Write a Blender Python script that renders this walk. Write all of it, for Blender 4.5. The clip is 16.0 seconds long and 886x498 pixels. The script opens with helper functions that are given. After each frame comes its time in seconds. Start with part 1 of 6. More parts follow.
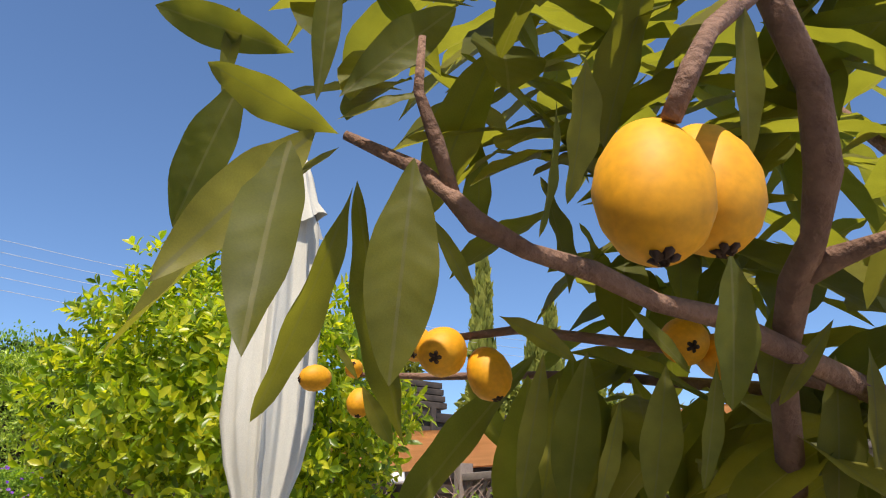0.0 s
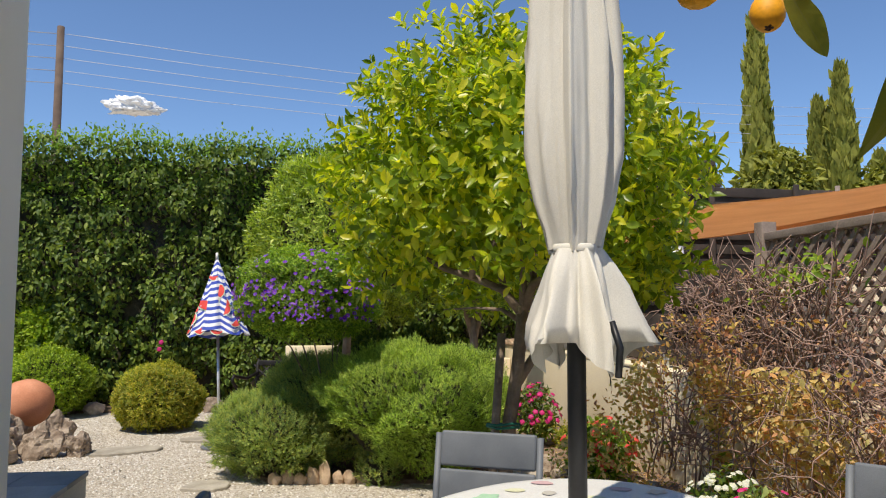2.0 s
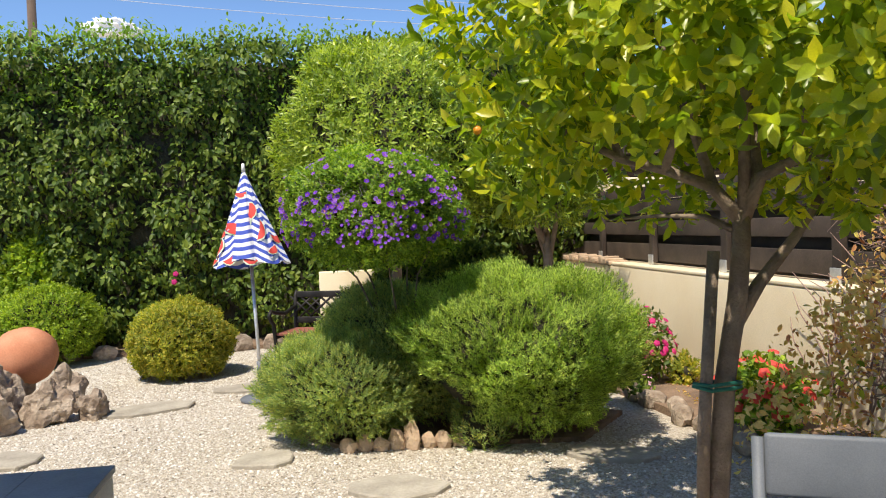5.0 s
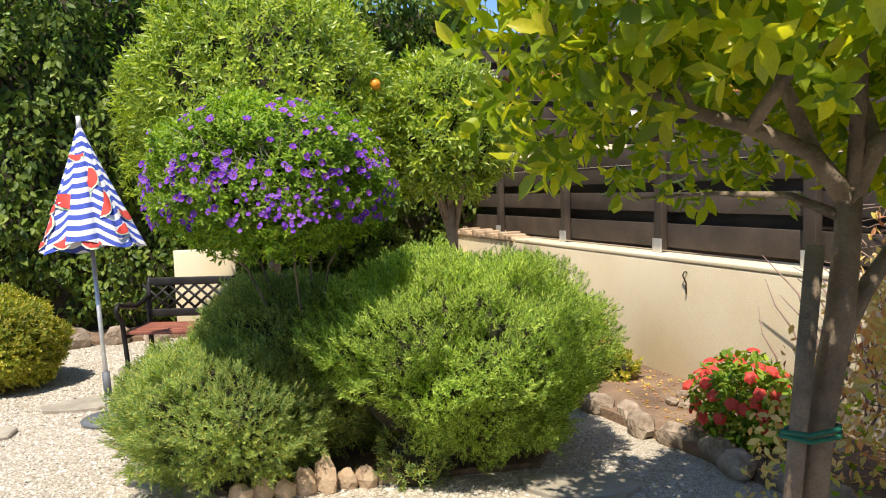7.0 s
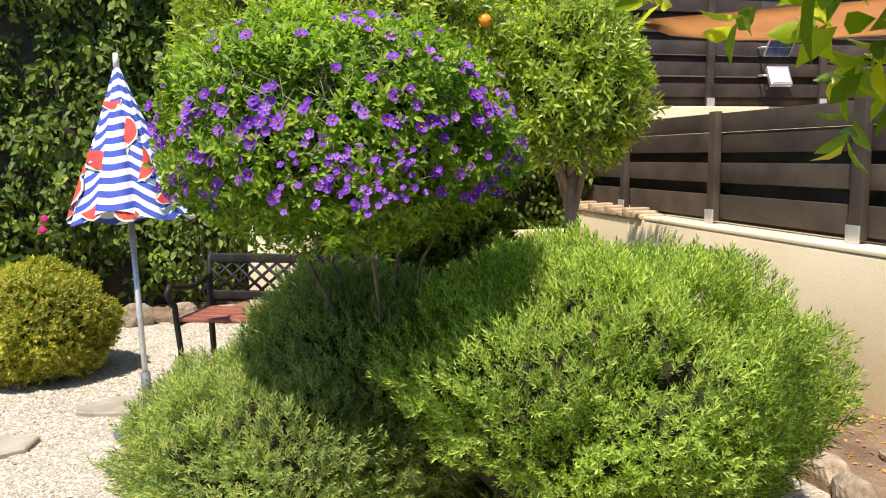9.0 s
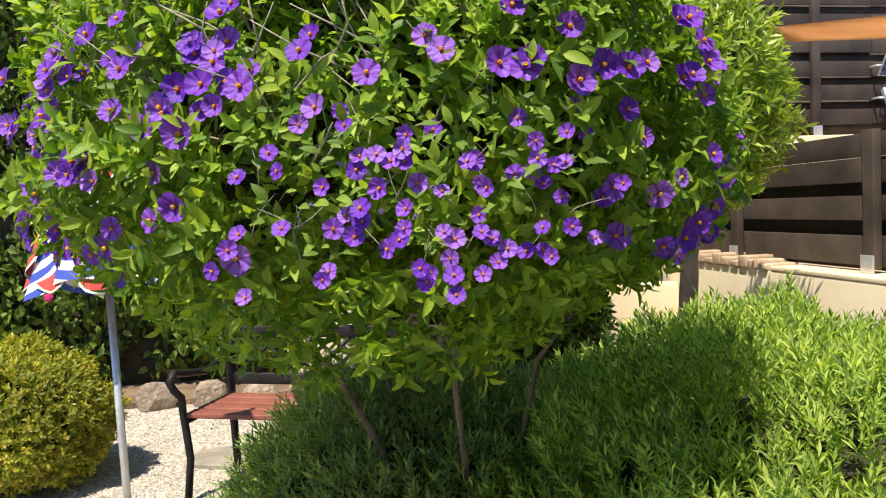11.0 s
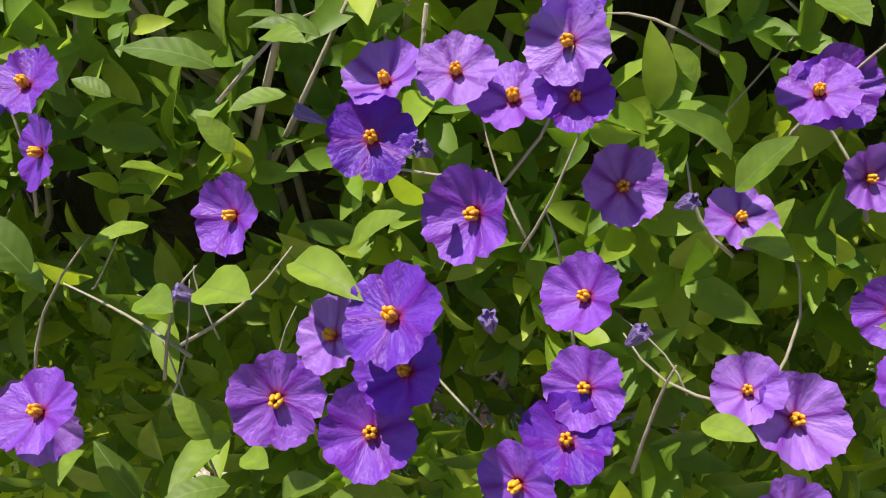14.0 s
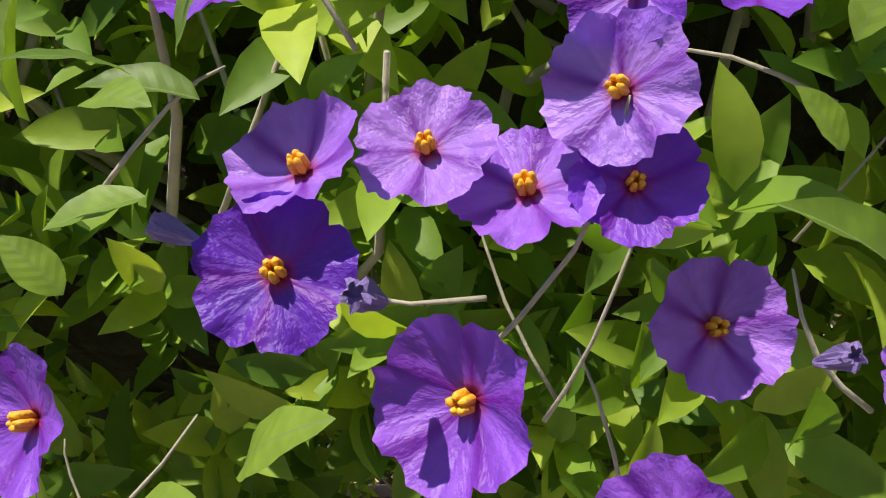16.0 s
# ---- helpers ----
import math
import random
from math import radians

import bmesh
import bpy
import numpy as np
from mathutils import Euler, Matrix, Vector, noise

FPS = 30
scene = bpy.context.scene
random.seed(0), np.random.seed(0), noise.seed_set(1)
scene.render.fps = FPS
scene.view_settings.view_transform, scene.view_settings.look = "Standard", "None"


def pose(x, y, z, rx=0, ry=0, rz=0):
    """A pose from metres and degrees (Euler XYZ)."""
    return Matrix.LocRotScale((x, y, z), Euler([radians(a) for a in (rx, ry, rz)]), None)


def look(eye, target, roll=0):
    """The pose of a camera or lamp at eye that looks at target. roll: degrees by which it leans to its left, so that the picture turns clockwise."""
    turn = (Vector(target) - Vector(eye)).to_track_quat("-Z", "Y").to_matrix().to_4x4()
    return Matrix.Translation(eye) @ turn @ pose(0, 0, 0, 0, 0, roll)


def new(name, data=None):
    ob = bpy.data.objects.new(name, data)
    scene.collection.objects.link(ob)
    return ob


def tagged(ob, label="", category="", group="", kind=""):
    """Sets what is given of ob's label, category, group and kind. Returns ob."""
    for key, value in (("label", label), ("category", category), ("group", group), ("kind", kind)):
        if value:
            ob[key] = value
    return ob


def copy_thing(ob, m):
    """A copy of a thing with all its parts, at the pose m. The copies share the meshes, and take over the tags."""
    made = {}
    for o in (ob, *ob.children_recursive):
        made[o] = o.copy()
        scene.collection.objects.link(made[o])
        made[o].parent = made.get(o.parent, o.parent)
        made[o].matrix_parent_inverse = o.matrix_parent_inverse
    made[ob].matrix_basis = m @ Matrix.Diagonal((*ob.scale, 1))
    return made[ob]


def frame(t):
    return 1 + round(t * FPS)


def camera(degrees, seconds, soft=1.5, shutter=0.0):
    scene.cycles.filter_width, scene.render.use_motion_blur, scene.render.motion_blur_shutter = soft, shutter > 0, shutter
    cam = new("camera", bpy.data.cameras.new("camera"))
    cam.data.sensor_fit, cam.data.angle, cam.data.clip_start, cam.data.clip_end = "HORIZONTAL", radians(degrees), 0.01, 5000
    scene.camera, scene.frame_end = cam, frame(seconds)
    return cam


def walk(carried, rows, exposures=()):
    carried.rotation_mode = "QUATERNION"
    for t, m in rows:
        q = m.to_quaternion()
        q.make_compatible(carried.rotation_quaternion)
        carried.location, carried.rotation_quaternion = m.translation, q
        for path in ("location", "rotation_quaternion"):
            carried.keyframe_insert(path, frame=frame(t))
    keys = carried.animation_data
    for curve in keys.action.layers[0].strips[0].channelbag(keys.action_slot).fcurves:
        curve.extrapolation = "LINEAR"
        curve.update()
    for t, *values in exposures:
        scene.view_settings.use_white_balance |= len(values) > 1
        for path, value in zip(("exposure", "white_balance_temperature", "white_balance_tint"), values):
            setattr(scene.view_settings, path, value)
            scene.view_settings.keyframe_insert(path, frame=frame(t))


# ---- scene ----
cam = camera(59.5, 16.0, soft=1.1)
PATH = [
    (0, (0.065, -0.016, 1.45), (0.059, 1.864, 2.132), 1.5),
    (0.5, (0.032, 0.029, 1.432), (0.047, 1.942, 2.015), -0.2),
    (1, (0.002, 0.09, 1.395), (-0.131, 2.032, 1.853), -0.5),
    (1.5, (-0.048, 0.127, 1.353), (-0.432, 2.065, 1.667), -0.4),
    (2, (-0.094, 0.226, 1.325), (-0.748, 2.109, 1.483), 0.2),
    (2.5, (-0.18, 0.301, 1.299), (-1.017, 2.117, 1.334), 0.3),
    (3, (-0.378, 0.398, 1.289), (-1.292, 2.176, 1.265), -0.4),
    (3.5, (-0.556, 0.583, 1.277), (-1.483, 2.355, 1.243), -0.7),
    (4, (-0.78, 0.914, 1.302), (-1.667, 2.706, 1.272), -0.7),
    (4.5, (-0.971, 1.135, 1.312), (-1.768, 2.969, 1.271), -1.3),
    (5, (-1.22, 1.351, 1.332), (-1.867, 3.243, 1.272), -2.1),
    (5.2, (-1.302, 1.44, 1.323), (-1.88, 3.353, 1.255), -2.2),
    (7.3, (-1.953, 2.412, 1.389), (-2.213, 4.388, 1.22), -1.7),
    (7.5, (-1.981, 2.51, 1.393), (-2.259, 4.482, 1.216), -1.5),
    (8, (-2.072, 2.791, 1.38), (-2.406, 4.754, 1.194), -0.9),
    (8.5, (-2.152, 3.076, 1.355), (-2.564, 5.022, 1.145), -0.6),
    (9, (-2.227, 3.382, 1.369), (-2.72, 5.306, 1.132), -0.6),
    (9.5, (-2.308, 3.625, 1.339), (-2.861, 5.531, 1.098), -0.8),
    (10, (-2.444, 3.94, 1.347), (-3.028, 5.842, 1.144), -1.1),
    (10.2, (-2.489, 4.062, 1.34), (-3.085, 5.962, 1.16), -1.1),
    (12.3, (-2.771, 4.777, 1.309), (-3.435, 6.663, 1.283), -4.2),
    (12.5, (-2.774, 4.817, 1.316), (-3.456, 6.697, 1.294), -4.0),
    (13, (-2.79, 4.881, 1.322), (-3.553, 6.729, 1.282), -3.7),
    (13.5, (-2.818, 4.907, 1.329), (-3.615, 6.74, 1.274), -3.7),
    (14, (-2.873, 4.96, 1.342), (-3.621, 6.811, 1.222), -3.7),
    (14.5, (-2.903, 4.998, 1.345), (-3.641, 6.855, 1.258), -4.5),
    (15, (-2.912, 5.02, 1.345), (-3.646, 6.88, 1.334), -5.3),
    (15.5, (-2.904, 5.039, 1.351), (-3.641, 6.898, 1.356), -5.9),
    (16, (-2.897, 5.034, 1.355), (-3.628, 6.895, 1.416), -5.9),
]
walk(cam, [(t, look(eye, target, roll)) for t, eye, target, roll in PATH], [(0.0, 0.52), (0.5, 0.45), (1.1, 0.30), (2.2, 0.29), (3.5, 0.52), (5.0, 0.64), (7.3, 0.82), (10.0, 0.89), (12.3, 0.84), (14.0, 0.74), (16.0, 0.72)])

# ---- sky and sun ----
SUN_ELEV, SUN_TURN = radians(62), radians(9)
sky = bpy.data.worlds.new("sky")
scene.world = sky
sky.use_nodes = True
_nt = sky.node_tree
_sk = _nt.nodes.new("ShaderNodeTexSky")
_sk.sky_type, _sk.sun_disc = "NISHITA", False
_sk.sun_elevation, _sk.sun_rotation = SUN_ELEV, math.pi + SUN_TURN
_sk.air_density, _sk.dust_density, _sk.ozone_density = 0.8, 0.0, 6.0
_nt.links.new(_sk.outputs[0], _nt.nodes["Background"].inputs[0])
_nt.nodes["Background"].inputs[1].default_value = 0.125
_sun = new("sun", bpy.data.lights.new("sun", "SUN"))
_sun.data.energy, _sun.data.angle, _sun.data.color = 4.1, radians(0.55), (1.0, 0.91, 0.76)
_sun.matrix_world = look((-10 * math.cos(SUN_ELEV) * math.sin(SUN_TURN), -10 * math.cos(SUN_ELEV) * math.cos(SUN_TURN), 10 * math.sin(SUN_ELEV)), (0, 0, 0))

# ---- frame of the house and garden walls: x to the right, y away ----
HOUSE = pose(0, 0, 0, 0, 0, 28)


def at_house(v, u, z=0.0):
    return HOUSE @ Vector((v, u, z))


# ---- materials ----
def base_mat(name, rough=0.7, metal=0.0):
    m = bpy.data.materials.new(name)
    m.use_nodes = True
    b = m.node_tree.nodes["Principled BSDF"]
    b.inputs["Roughness"].default_value, b.inputs["Metallic"].default_value = rough, metal
    return m, m.node_tree, b


def ramp(nt, fac, stops):
    r = nt.nodes.new("ShaderNodeValToRGB")
    while len(r.color_ramp.elements) < len(stops):
        r.color_ramp.elements.new(0.5)
    for e, (p, c) in zip(r.color_ramp.elements, stops):
        e.position, e.color = p, (*c, 1)
    nt.links.new(fac, r.inputs[0])
    return r.outputs[0]


def noise_out(nt, scale, detail=4.0, coord="Object", kind="ShaderNodeTexNoise"):
    tc, n = nt.nodes.new("ShaderNodeTexCoord"), nt.nodes.new(kind)
    n.inputs["Scale"].default_value = scale
    if "Detail" in n.inputs:
        n.inputs["Detail"].default_value = detail
    nt.links.new(tc.outputs[coord], n.inputs["Vector"])
    return n.outputs[0]


def mixed(nt, a, b, fac, how="MULTIPLY"):
    x = nt.nodes.new("ShaderNodeMix")
    x.data_type, x.blend_type = "RGBA", how
    if isinstance(fac, float):
        x.inputs[0].default_value = fac
    else:
        nt.links.new(fac, x.inputs[0])
    for s, v in ((6, a), (7, b)):
        if isinstance(v, tuple):
            x.inputs[s].default_value = (*v, 1)
        else:
            nt.links.new(v, x.inputs[s])
    return x.outputs[2]


def bumped(nt, b, height, strength=0.3, dist=0.01):
    bp = nt.nodes.new("ShaderNodeBump")
    bp.inputs["Strength"].default_value, bp.inputs["Distance"].default_value = strength, dist
    nt.links.new(height, bp.inputs["Height"])
    nt.links.new(bp.outputs[0], b.inputs["Normal"])


def surface(name, dark, light, rough=0.7, big=2.0, fine=40.0, bump=0.3, dist=0.004, metal=0.0, pieces=False):
    """A worn surface: two colours mixed at two scales, with fine relief."""
    m, nt, b = base_mat(name, rough, metal)
    c1 = ramp(nt, noise_out(nt, big, 6), [(0.3, dark), (0.7, light)])
    g = noise_out(nt, fine, 5)
    c2 = ramp(nt, g, [(0.25, (0.75, 0.75, 0.75)), (0.75, (1.15, 1.15, 1.15))])
    col = mixed(nt, c1, c2, 0.6)
    if pieces:
        oi = nt.nodes.new("ShaderNodeObjectInfo")
        col = mixed(nt, col, ramp(nt, oi.outputs["Random"], [(0.0, (0.72, 0.7, 0.68)), (1.0, (1.12, 1.1, 1.08))]), 0.8)
    nt.links.new(col, b.inputs["Base Color"])
    bumped(nt, b, g, bump, dist)
    return m


def leafy(name, colours, rough=0.45, through_light=0.35, spec=0.3, boost=(1.9, 1.6, 1.4)):
    """Leaf blades: colour varies leaf by leaf, light shines through."""
    m, nt, b = base_mat(name, rough)
    geo = nt.nodes.new("ShaderNodeNewGeometry")
    n = len(colours)
    col = ramp(nt, geo.outputs["Random Per Island"], [(i / max(1, n - 1), tuple(min(0.8, k * q) for k, q in zip(boost, c))) for i, c in enumerate(colours)])
    col = mixed(nt, col, ramp(nt, noise_out(nt, 3.0, 3), [(0.3, (0.7, 0.72, 0.7)), (0.7, (1.2, 1.2, 1.1))]), 0.7)
    fine = noise_out(nt, 180.0, 3)
    col = mixed(nt, col, ramp(nt, fine, [(0.3, (0.85, 0.85, 0.85)), (0.7, (1.12, 1.12, 1.1))]), 0.6)
    nt.links.new(col, b.inputs["Base Color"])
    b.inputs["Specular IOR Level"].default_value = spec
    tr, mx = nt.nodes.new("ShaderNodeBsdfTranslucent"), nt.nodes.new("ShaderNodeMixShader")
    nt.links.new(mixed(nt, col, (1.7, 1.7, 0.5), 1.0), tr.inputs[0])
    mx.inputs[0].default_value = through_light
    nt.links.new(b.outputs[0], mx.inputs[1])
    nt.links.new(tr.outputs[0], mx.inputs[2])
    nt.links.new(mx.outputs[0], nt.nodes["Material Output"].inputs[0])
    bumped(nt, b, fine, 0.15, 0.001)
    return m


M_PLASTER = surface("house_plaster", (0.90, 0.81, 0.67), (0.93, 0.85, 0.73), 0.85, 1.2, 260, 0.12, 0.002)
M_CREAM = surface("cream_plaster", (0.78, 0.64, 0.42), (0.88, 0.77, 0.56), 0.85, 1.6, 120, 0.25, 0.003)
M_EAVE = surface("eave_paint", (0.72, 0.58, 0.42), (0.80, 0.68, 0.52), 0.8, 2, 80, 0.1, 0.002)
M_SILL = surface("white_sill", (0.75, 0.73, 0.7), (0.82, 0.8, 0.78), 0.6, 3, 90, 0.1, 0.001)
M_SLATE = surface("slate_tread", (0.22, 0.217, 0.215), (0.35, 0.342, 0.335), 0.55, 4, 70, 0.3, 0.002, pieces=True)
M_RISER = surface("cream_riser", (0.52, 0.45, 0.36), (0.64, 0.57, 0.47), 0.75, 4, 90, 0.2, 0.002)
M_STONE = surface("flagstone", (0.30, 0.27, 0.22), (0.46, 0.42, 0.35), 0.9, 6, 60, 0.6, 0.006, pieces=True)
M_ROCK = surface("limestone_rock", (0.22, 0.16, 0.115), (0.52, 0.43, 0.34), 0.92, 9, 40, 0.9, 0.02, pieces=True)
M_EDGE = surface("edging_stone", (0.42, 0.28, 0.18), (0.62, 0.48, 0.34), 0.9, 9, 60, 0.7, 0.008, pieces=True)
M_TERRA = surface("terracotta", (0.52, 0.20, 0.10), (0.66, 0.30, 0.17), 0.8, 5, 90, 0.3, 0.003)
M_SOIL = surface("soil", (0.14, 0.09, 0.06), (0.30, 0.20, 0.13), 0.95, 5, 60, 0.9, 0.02)
M_BARK = surface("citrus_bark", (0.13, 0.095, 0.068), (0.30, 0.23, 0.165), 0.9, 9, 90, 0.8, 0.008)
M_LBARK = surface("loquat_bark", (0.16, 0.085, 0.06), (0.30, 0.17, 0.12), 0.85, 40, 220, 0.8, 0.004)
M_TWIG = surface("dry_twig", (0.24, 0.15, 0.12), (0.42, 0.29, 0.24), 0.9, 9, 120, 0.5, 0.003)
M_STEM = surface("grey_stem", (0.30, 0.27, 0.20), (0.46, 0.42, 0.34), 0.85, 20, 200, 0.5, 0.002)
M_GREENSTEM = surface("green_stem", (0.12, 0.2, 0.03), (0.2, 0.3, 0.06), 0.5, 20, 200, 0.2, 0.001)
M_FENCE = surface("dark_stained_board", (0.030, 0.021, 0.016), (0.092, 0.068, 0.053), 0.75, 3, 60, 0.5, 0.004, pieces=True)
M_GREYWOOD = surface("weathered_lath", (0.20, 0.155, 0.13), (0.36, 0.29, 0.25), 0.9, 6, 80, 0.6, 0.004, pieces=True)
M_BLACK = surface("black_metal", (0.012, 0.012, 0.013), (0.03, 0.03, 0.032), 0.45, 5, 90, 0.1, 0.001, 0.3)
M_IRON = surface("dark_cast_iron", (0.015, 0.014, 0.014), (0.04, 0.035, 0.033), 0.6, 9, 120, 0.4, 0.002, 0.5)
M_SLAT = surface("red_brown_slat", (0.20, 0.06, 0.04), (0.32, 0.11, 0.07), 0.6, 5, 80, 0.3, 0.002)
M_CHAIR = surface("grey_textilene", (0.11, 0.122, 0.14), (0.16, 0.172, 0.19), 0.6, 6, 300, 0.25, 0.001)
M_CANVAS = surface("off_white_canvas", (0.60, 0.57, 0.50), (0.72, 0.69, 0.62), 0.9, 3, 400, 0.2, 0.001)
M_ALU = surface("grey_pole", (0.55, 0.55, 0.55), (0.7, 0.7, 0.7), 0.4, 5, 60, 0.05, 0.001, 0.6)
M_SAIL = surface("orange_sail", (0.52, 0.22, 0.05), (0.62, 0.28, 0.08), 0.8, 2, 200, 0.15, 0.002)
M_POLE = surface("pole_wood", (0.09, 0.06, 0.045), (0.16, 0.11, 0.08), 0.9, 3, 60, 0.4, 0.004)
# near-black colour that stands for the shade inside hedge, shrubs and crowns
M_CORE = surface("core_shade", (0.02, 0.018, 0.009), (0.055, 0.048, 0.024), 0.95, 9, 60, 0.9, 0.02)
M_CLOTH = surface("white_oilcloth", (0.74, 0.72, 0.68), (0.80, 0.79, 0.76), 0.35, 4, 200, 0.08, 0.001)
M_GLASS = surface("window_pane", (0.05, 0.06, 0.07), (0.08, 0.09, 0.10), 0.12, 2, 30, 0.02, 0.001)
M_WIRE = surface("wire", (0.5, 0.5, 0.52), (0.6, 0.6, 0.62), 0.5)
M_CLOUD = surface("cloud", (0.84, 0.84, 0.86), (0.9, 0.9, 0.9), 1.0, 0.05, 0.3, 0.2, 0.5)

L_HEDGE = leafy("hedge_leaf", [(0.022, 0.048, 0.01), (0.054, 0.102, 0.017), (0.125, 0.182, 0.034)], 0.5, 0.27, 0.25)
L_CREEPER = leafy("hedge_top_leaf", [(0.08, 0.17, 0.025), (0.13, 0.24, 0.035)], 0.4, 0.35)
L_ORANGE = leafy("orange_leaf", [(0.06, 0.11, 0.018), (0.15, 0.225, 0.032), (0.27, 0.34, 0.055)], 0.35, 0.37, 0.5, (2.0, 1.77, 1.65))
L_LEMON = leafy("lemon_leaf", [(0.055, 0.09, 0.012), (0.11, 0.165, 0.016), (0.20, 0.235, 0.022), (0.32, 0.31, 0.035)], 0.35, 0.5, 0.5, (2.15, 2.05, 1.35))
L_HEBE = leafy("mound_leaf", [(0.05, 0.085, 0.025), (0.17, 0.235, 0.065), (0.33, 0.37, 0.11)], 0.5, 0.4, 0.3, (1.98, 2.0, 1.75))
L_HEBE2 = leafy("mound_leaf_grey", [(0.06, 0.09, 0.04), (0.16, 0.21, 0.08), (0.30, 0.27, 0.09)], 0.5, 0.38, 0.3, (1.95, 2.06, 2.0))
L_BOX = leafy("box_leaf", [(0.08, 0.12, 0.03), (0.15, 0.19, 0.04), (0.28, 0.26, 0.07)], 0.45, 0.45, 0.3, (2.2, 1.9, 1.5))
L_LIME = leafy("lime_leaf", [(0.07, 0.14, 0.018), (0.13, 0.22, 0.025), (0.23, 0.33, 0.035)], 0.45, 0.38)
POTATO_GREENS = [(0.05, 0.11, 0.016), (0.115, 0.205, 0.028), (0.23, 0.32, 0.048)]
L_POTATO = leafy("potato_bush_leaf", POTATO_GREENS, 0.5, 0.37, 0.3, (1.8, 1.64, 1.4))
L_LOQUAT = leafy("loquat_leaf", [(0.05, 0.065, 0.018), (0.085, 0.10, 0.028), (0.13, 0.14, 0.04)], 0.5, 0.4, 0.35)
L_DRY = leafy("dry_leaf", [(0.26, 0.11, 0.075), (0.38, 0.20, 0.11), (0.46, 0.32, 0.13), (0.28, 0.27, 0.07)], 0.75, 0.35, 0.15, (1.65, 1.6, 1.6))
L_YELLOW = leafy("yellow_dry_leaf", [(0.42, 0.29, 0.12), (0.52, 0.41, 0.20), (0.40, 0.36, 0.13), (0.46, 0.23, 0.11), (0.56, 0.46, 0.24)], 0.7, 0.35, 0.2, (1.45, 1.45, 1.45))
L_DRYPINK = leafy("shrivelled_leaf", [(0.22, 0.13, 0.12), (0.36, 0.22, 0.19), (0.42, 0.3, 0.24)], 0.8, 0.3, 0.15, (1.5, 1.5, 1.5))
L_RED = leafy("rose_petal", [(0.72, 0.045, 0.04), (0.85, 0.11, 0.09), (0.78, 0.05, 0.08)], 0.5, 0.3, 0.3, (1, 1, 1))
L_PINK = leafy("magenta_petal", [(0.6, 0.02, 0.16), (0.75, 0.05, 0.3)], 0.5, 0.3, 0.3, (1, 1, 1))
L_PALE = leafy("pale_pink_petal", [(0.75, 0.3, 0.6), (0.8, 0.5, 0.7)], 0.5, 0.3, 0.3, (1, 1, 1))
L_WHITE = leafy("white_petal", [(0.7, 0.7, 0.66), (0.8, 0.8, 0.78)], 0.5, 0.3, 0.3, (1, 1, 1))
L_CYPRESS = leafy("cypress_spray", [(0.09, 0.12, 0.025), (0.17, 0.20, 0.05)], 0.6, 0.2, 0.2)


def ribbed_leaf(name, colours, light, boost, rib_colour, rib_width, veins):
    """Leaf with a pale midrib and raised side veins; x runs along the blade."""
    m = leafy(name, colours, 0.5, light, 0.3, boost)
    nt = m.node_tree
    b = nt.nodes["Principled BSDF"]
    tc, sp = nt.nodes.new("ShaderNodeTexCoord"), nt.nodes.new("ShaderNodeSeparateXYZ")
    nt.links.new(tc.outputs["Object"], sp.inputs[0])

    def op(kind, a, b2=0.0):
        x = nt.nodes.new("ShaderNodeMath")
        x.operation = kind
        for s, v in ((0, a), (1, b2)):
            if isinstance(v, (int, float)):
                x.inputs[s].default_value = v
            else:
                nt.links.new(v, x.inputs[s])
        return x.outputs[0]
    side = op("ABSOLUTE", sp.outputs[1])
    wave = op("SINE", op("MULTIPLY", op("SUBTRACT", sp.outputs[0], op("MULTIPLY", side, 0.8)), veins))
    bumped(nt, b, wave, 0.06, 0.002)
    rib = op("LESS_THAN", side, rib_width)
    old = b.inputs["Base Color"].links[0].from_socket
    oi = nt.nodes.new("ShaderNodeObjectInfo")
    tone = mixed(nt, old, ramp(nt, oi.outputs["Random"], [(0.0, (0.55, 0.62, 0.6)), (0.5, (1.0, 1.0, 0.9)), (1.0, (1.6, 1.45, 1.2))]), 1.0)
    tone = mixed(nt, tone, ramp(nt, wave, [(0.0, (0.93, 0.93, 0.93)), (1.0, (1.05, 1.05, 1.03))]), 0.3)
    nt.links.new(mixed(nt, tone, rib_colour, rib, "MIX"), b.inputs["Base Color"])
    return m


L_RIBBED = ribbed_leaf("loquat_ribbed_leaf", [(0.045, 0.052, 0.02), (0.078, 0.084, 0.028), (0.13, 0.128, 0.045)], 0.58, (2.2, 2.05, 1.6), (0.2, 0.19, 0.085), 0.007, 58.0)
L_POTATO_RIB = ribbed_leaf("potato_ribbed_leaf", POTATO_GREENS, 0.32, (1.2, 1.14, 1.25), (0.19, 0.26, 0.085), 0.008, 44.0)


# ---- building helpers ----
def thing(name, label, category, m=None, group="", kind=""):
    ob = tagged(new(name), label, category, group, kind)
    ob.matrix_world = m if m is not None else Matrix()
    return ob


def part(name, mesh, material, parent, label="", smooth=True):
    """Links a bmesh or a mesh as one mesh object under a thing or a part."""
    if isinstance(mesh, bmesh.types.BMesh):
        me = bpy.data.meshes.new(name)
        mesh.to_mesh(me)
        mesh.free()
        mesh = me
        if smooth:
            for p in mesh.polygons:
                p.use_smooth = True
    if material is not None and not mesh.materials:
        mesh.materials.append(material)
    ob = new(name, mesh)
    ob.parent = parent
    return tagged(ob, label)


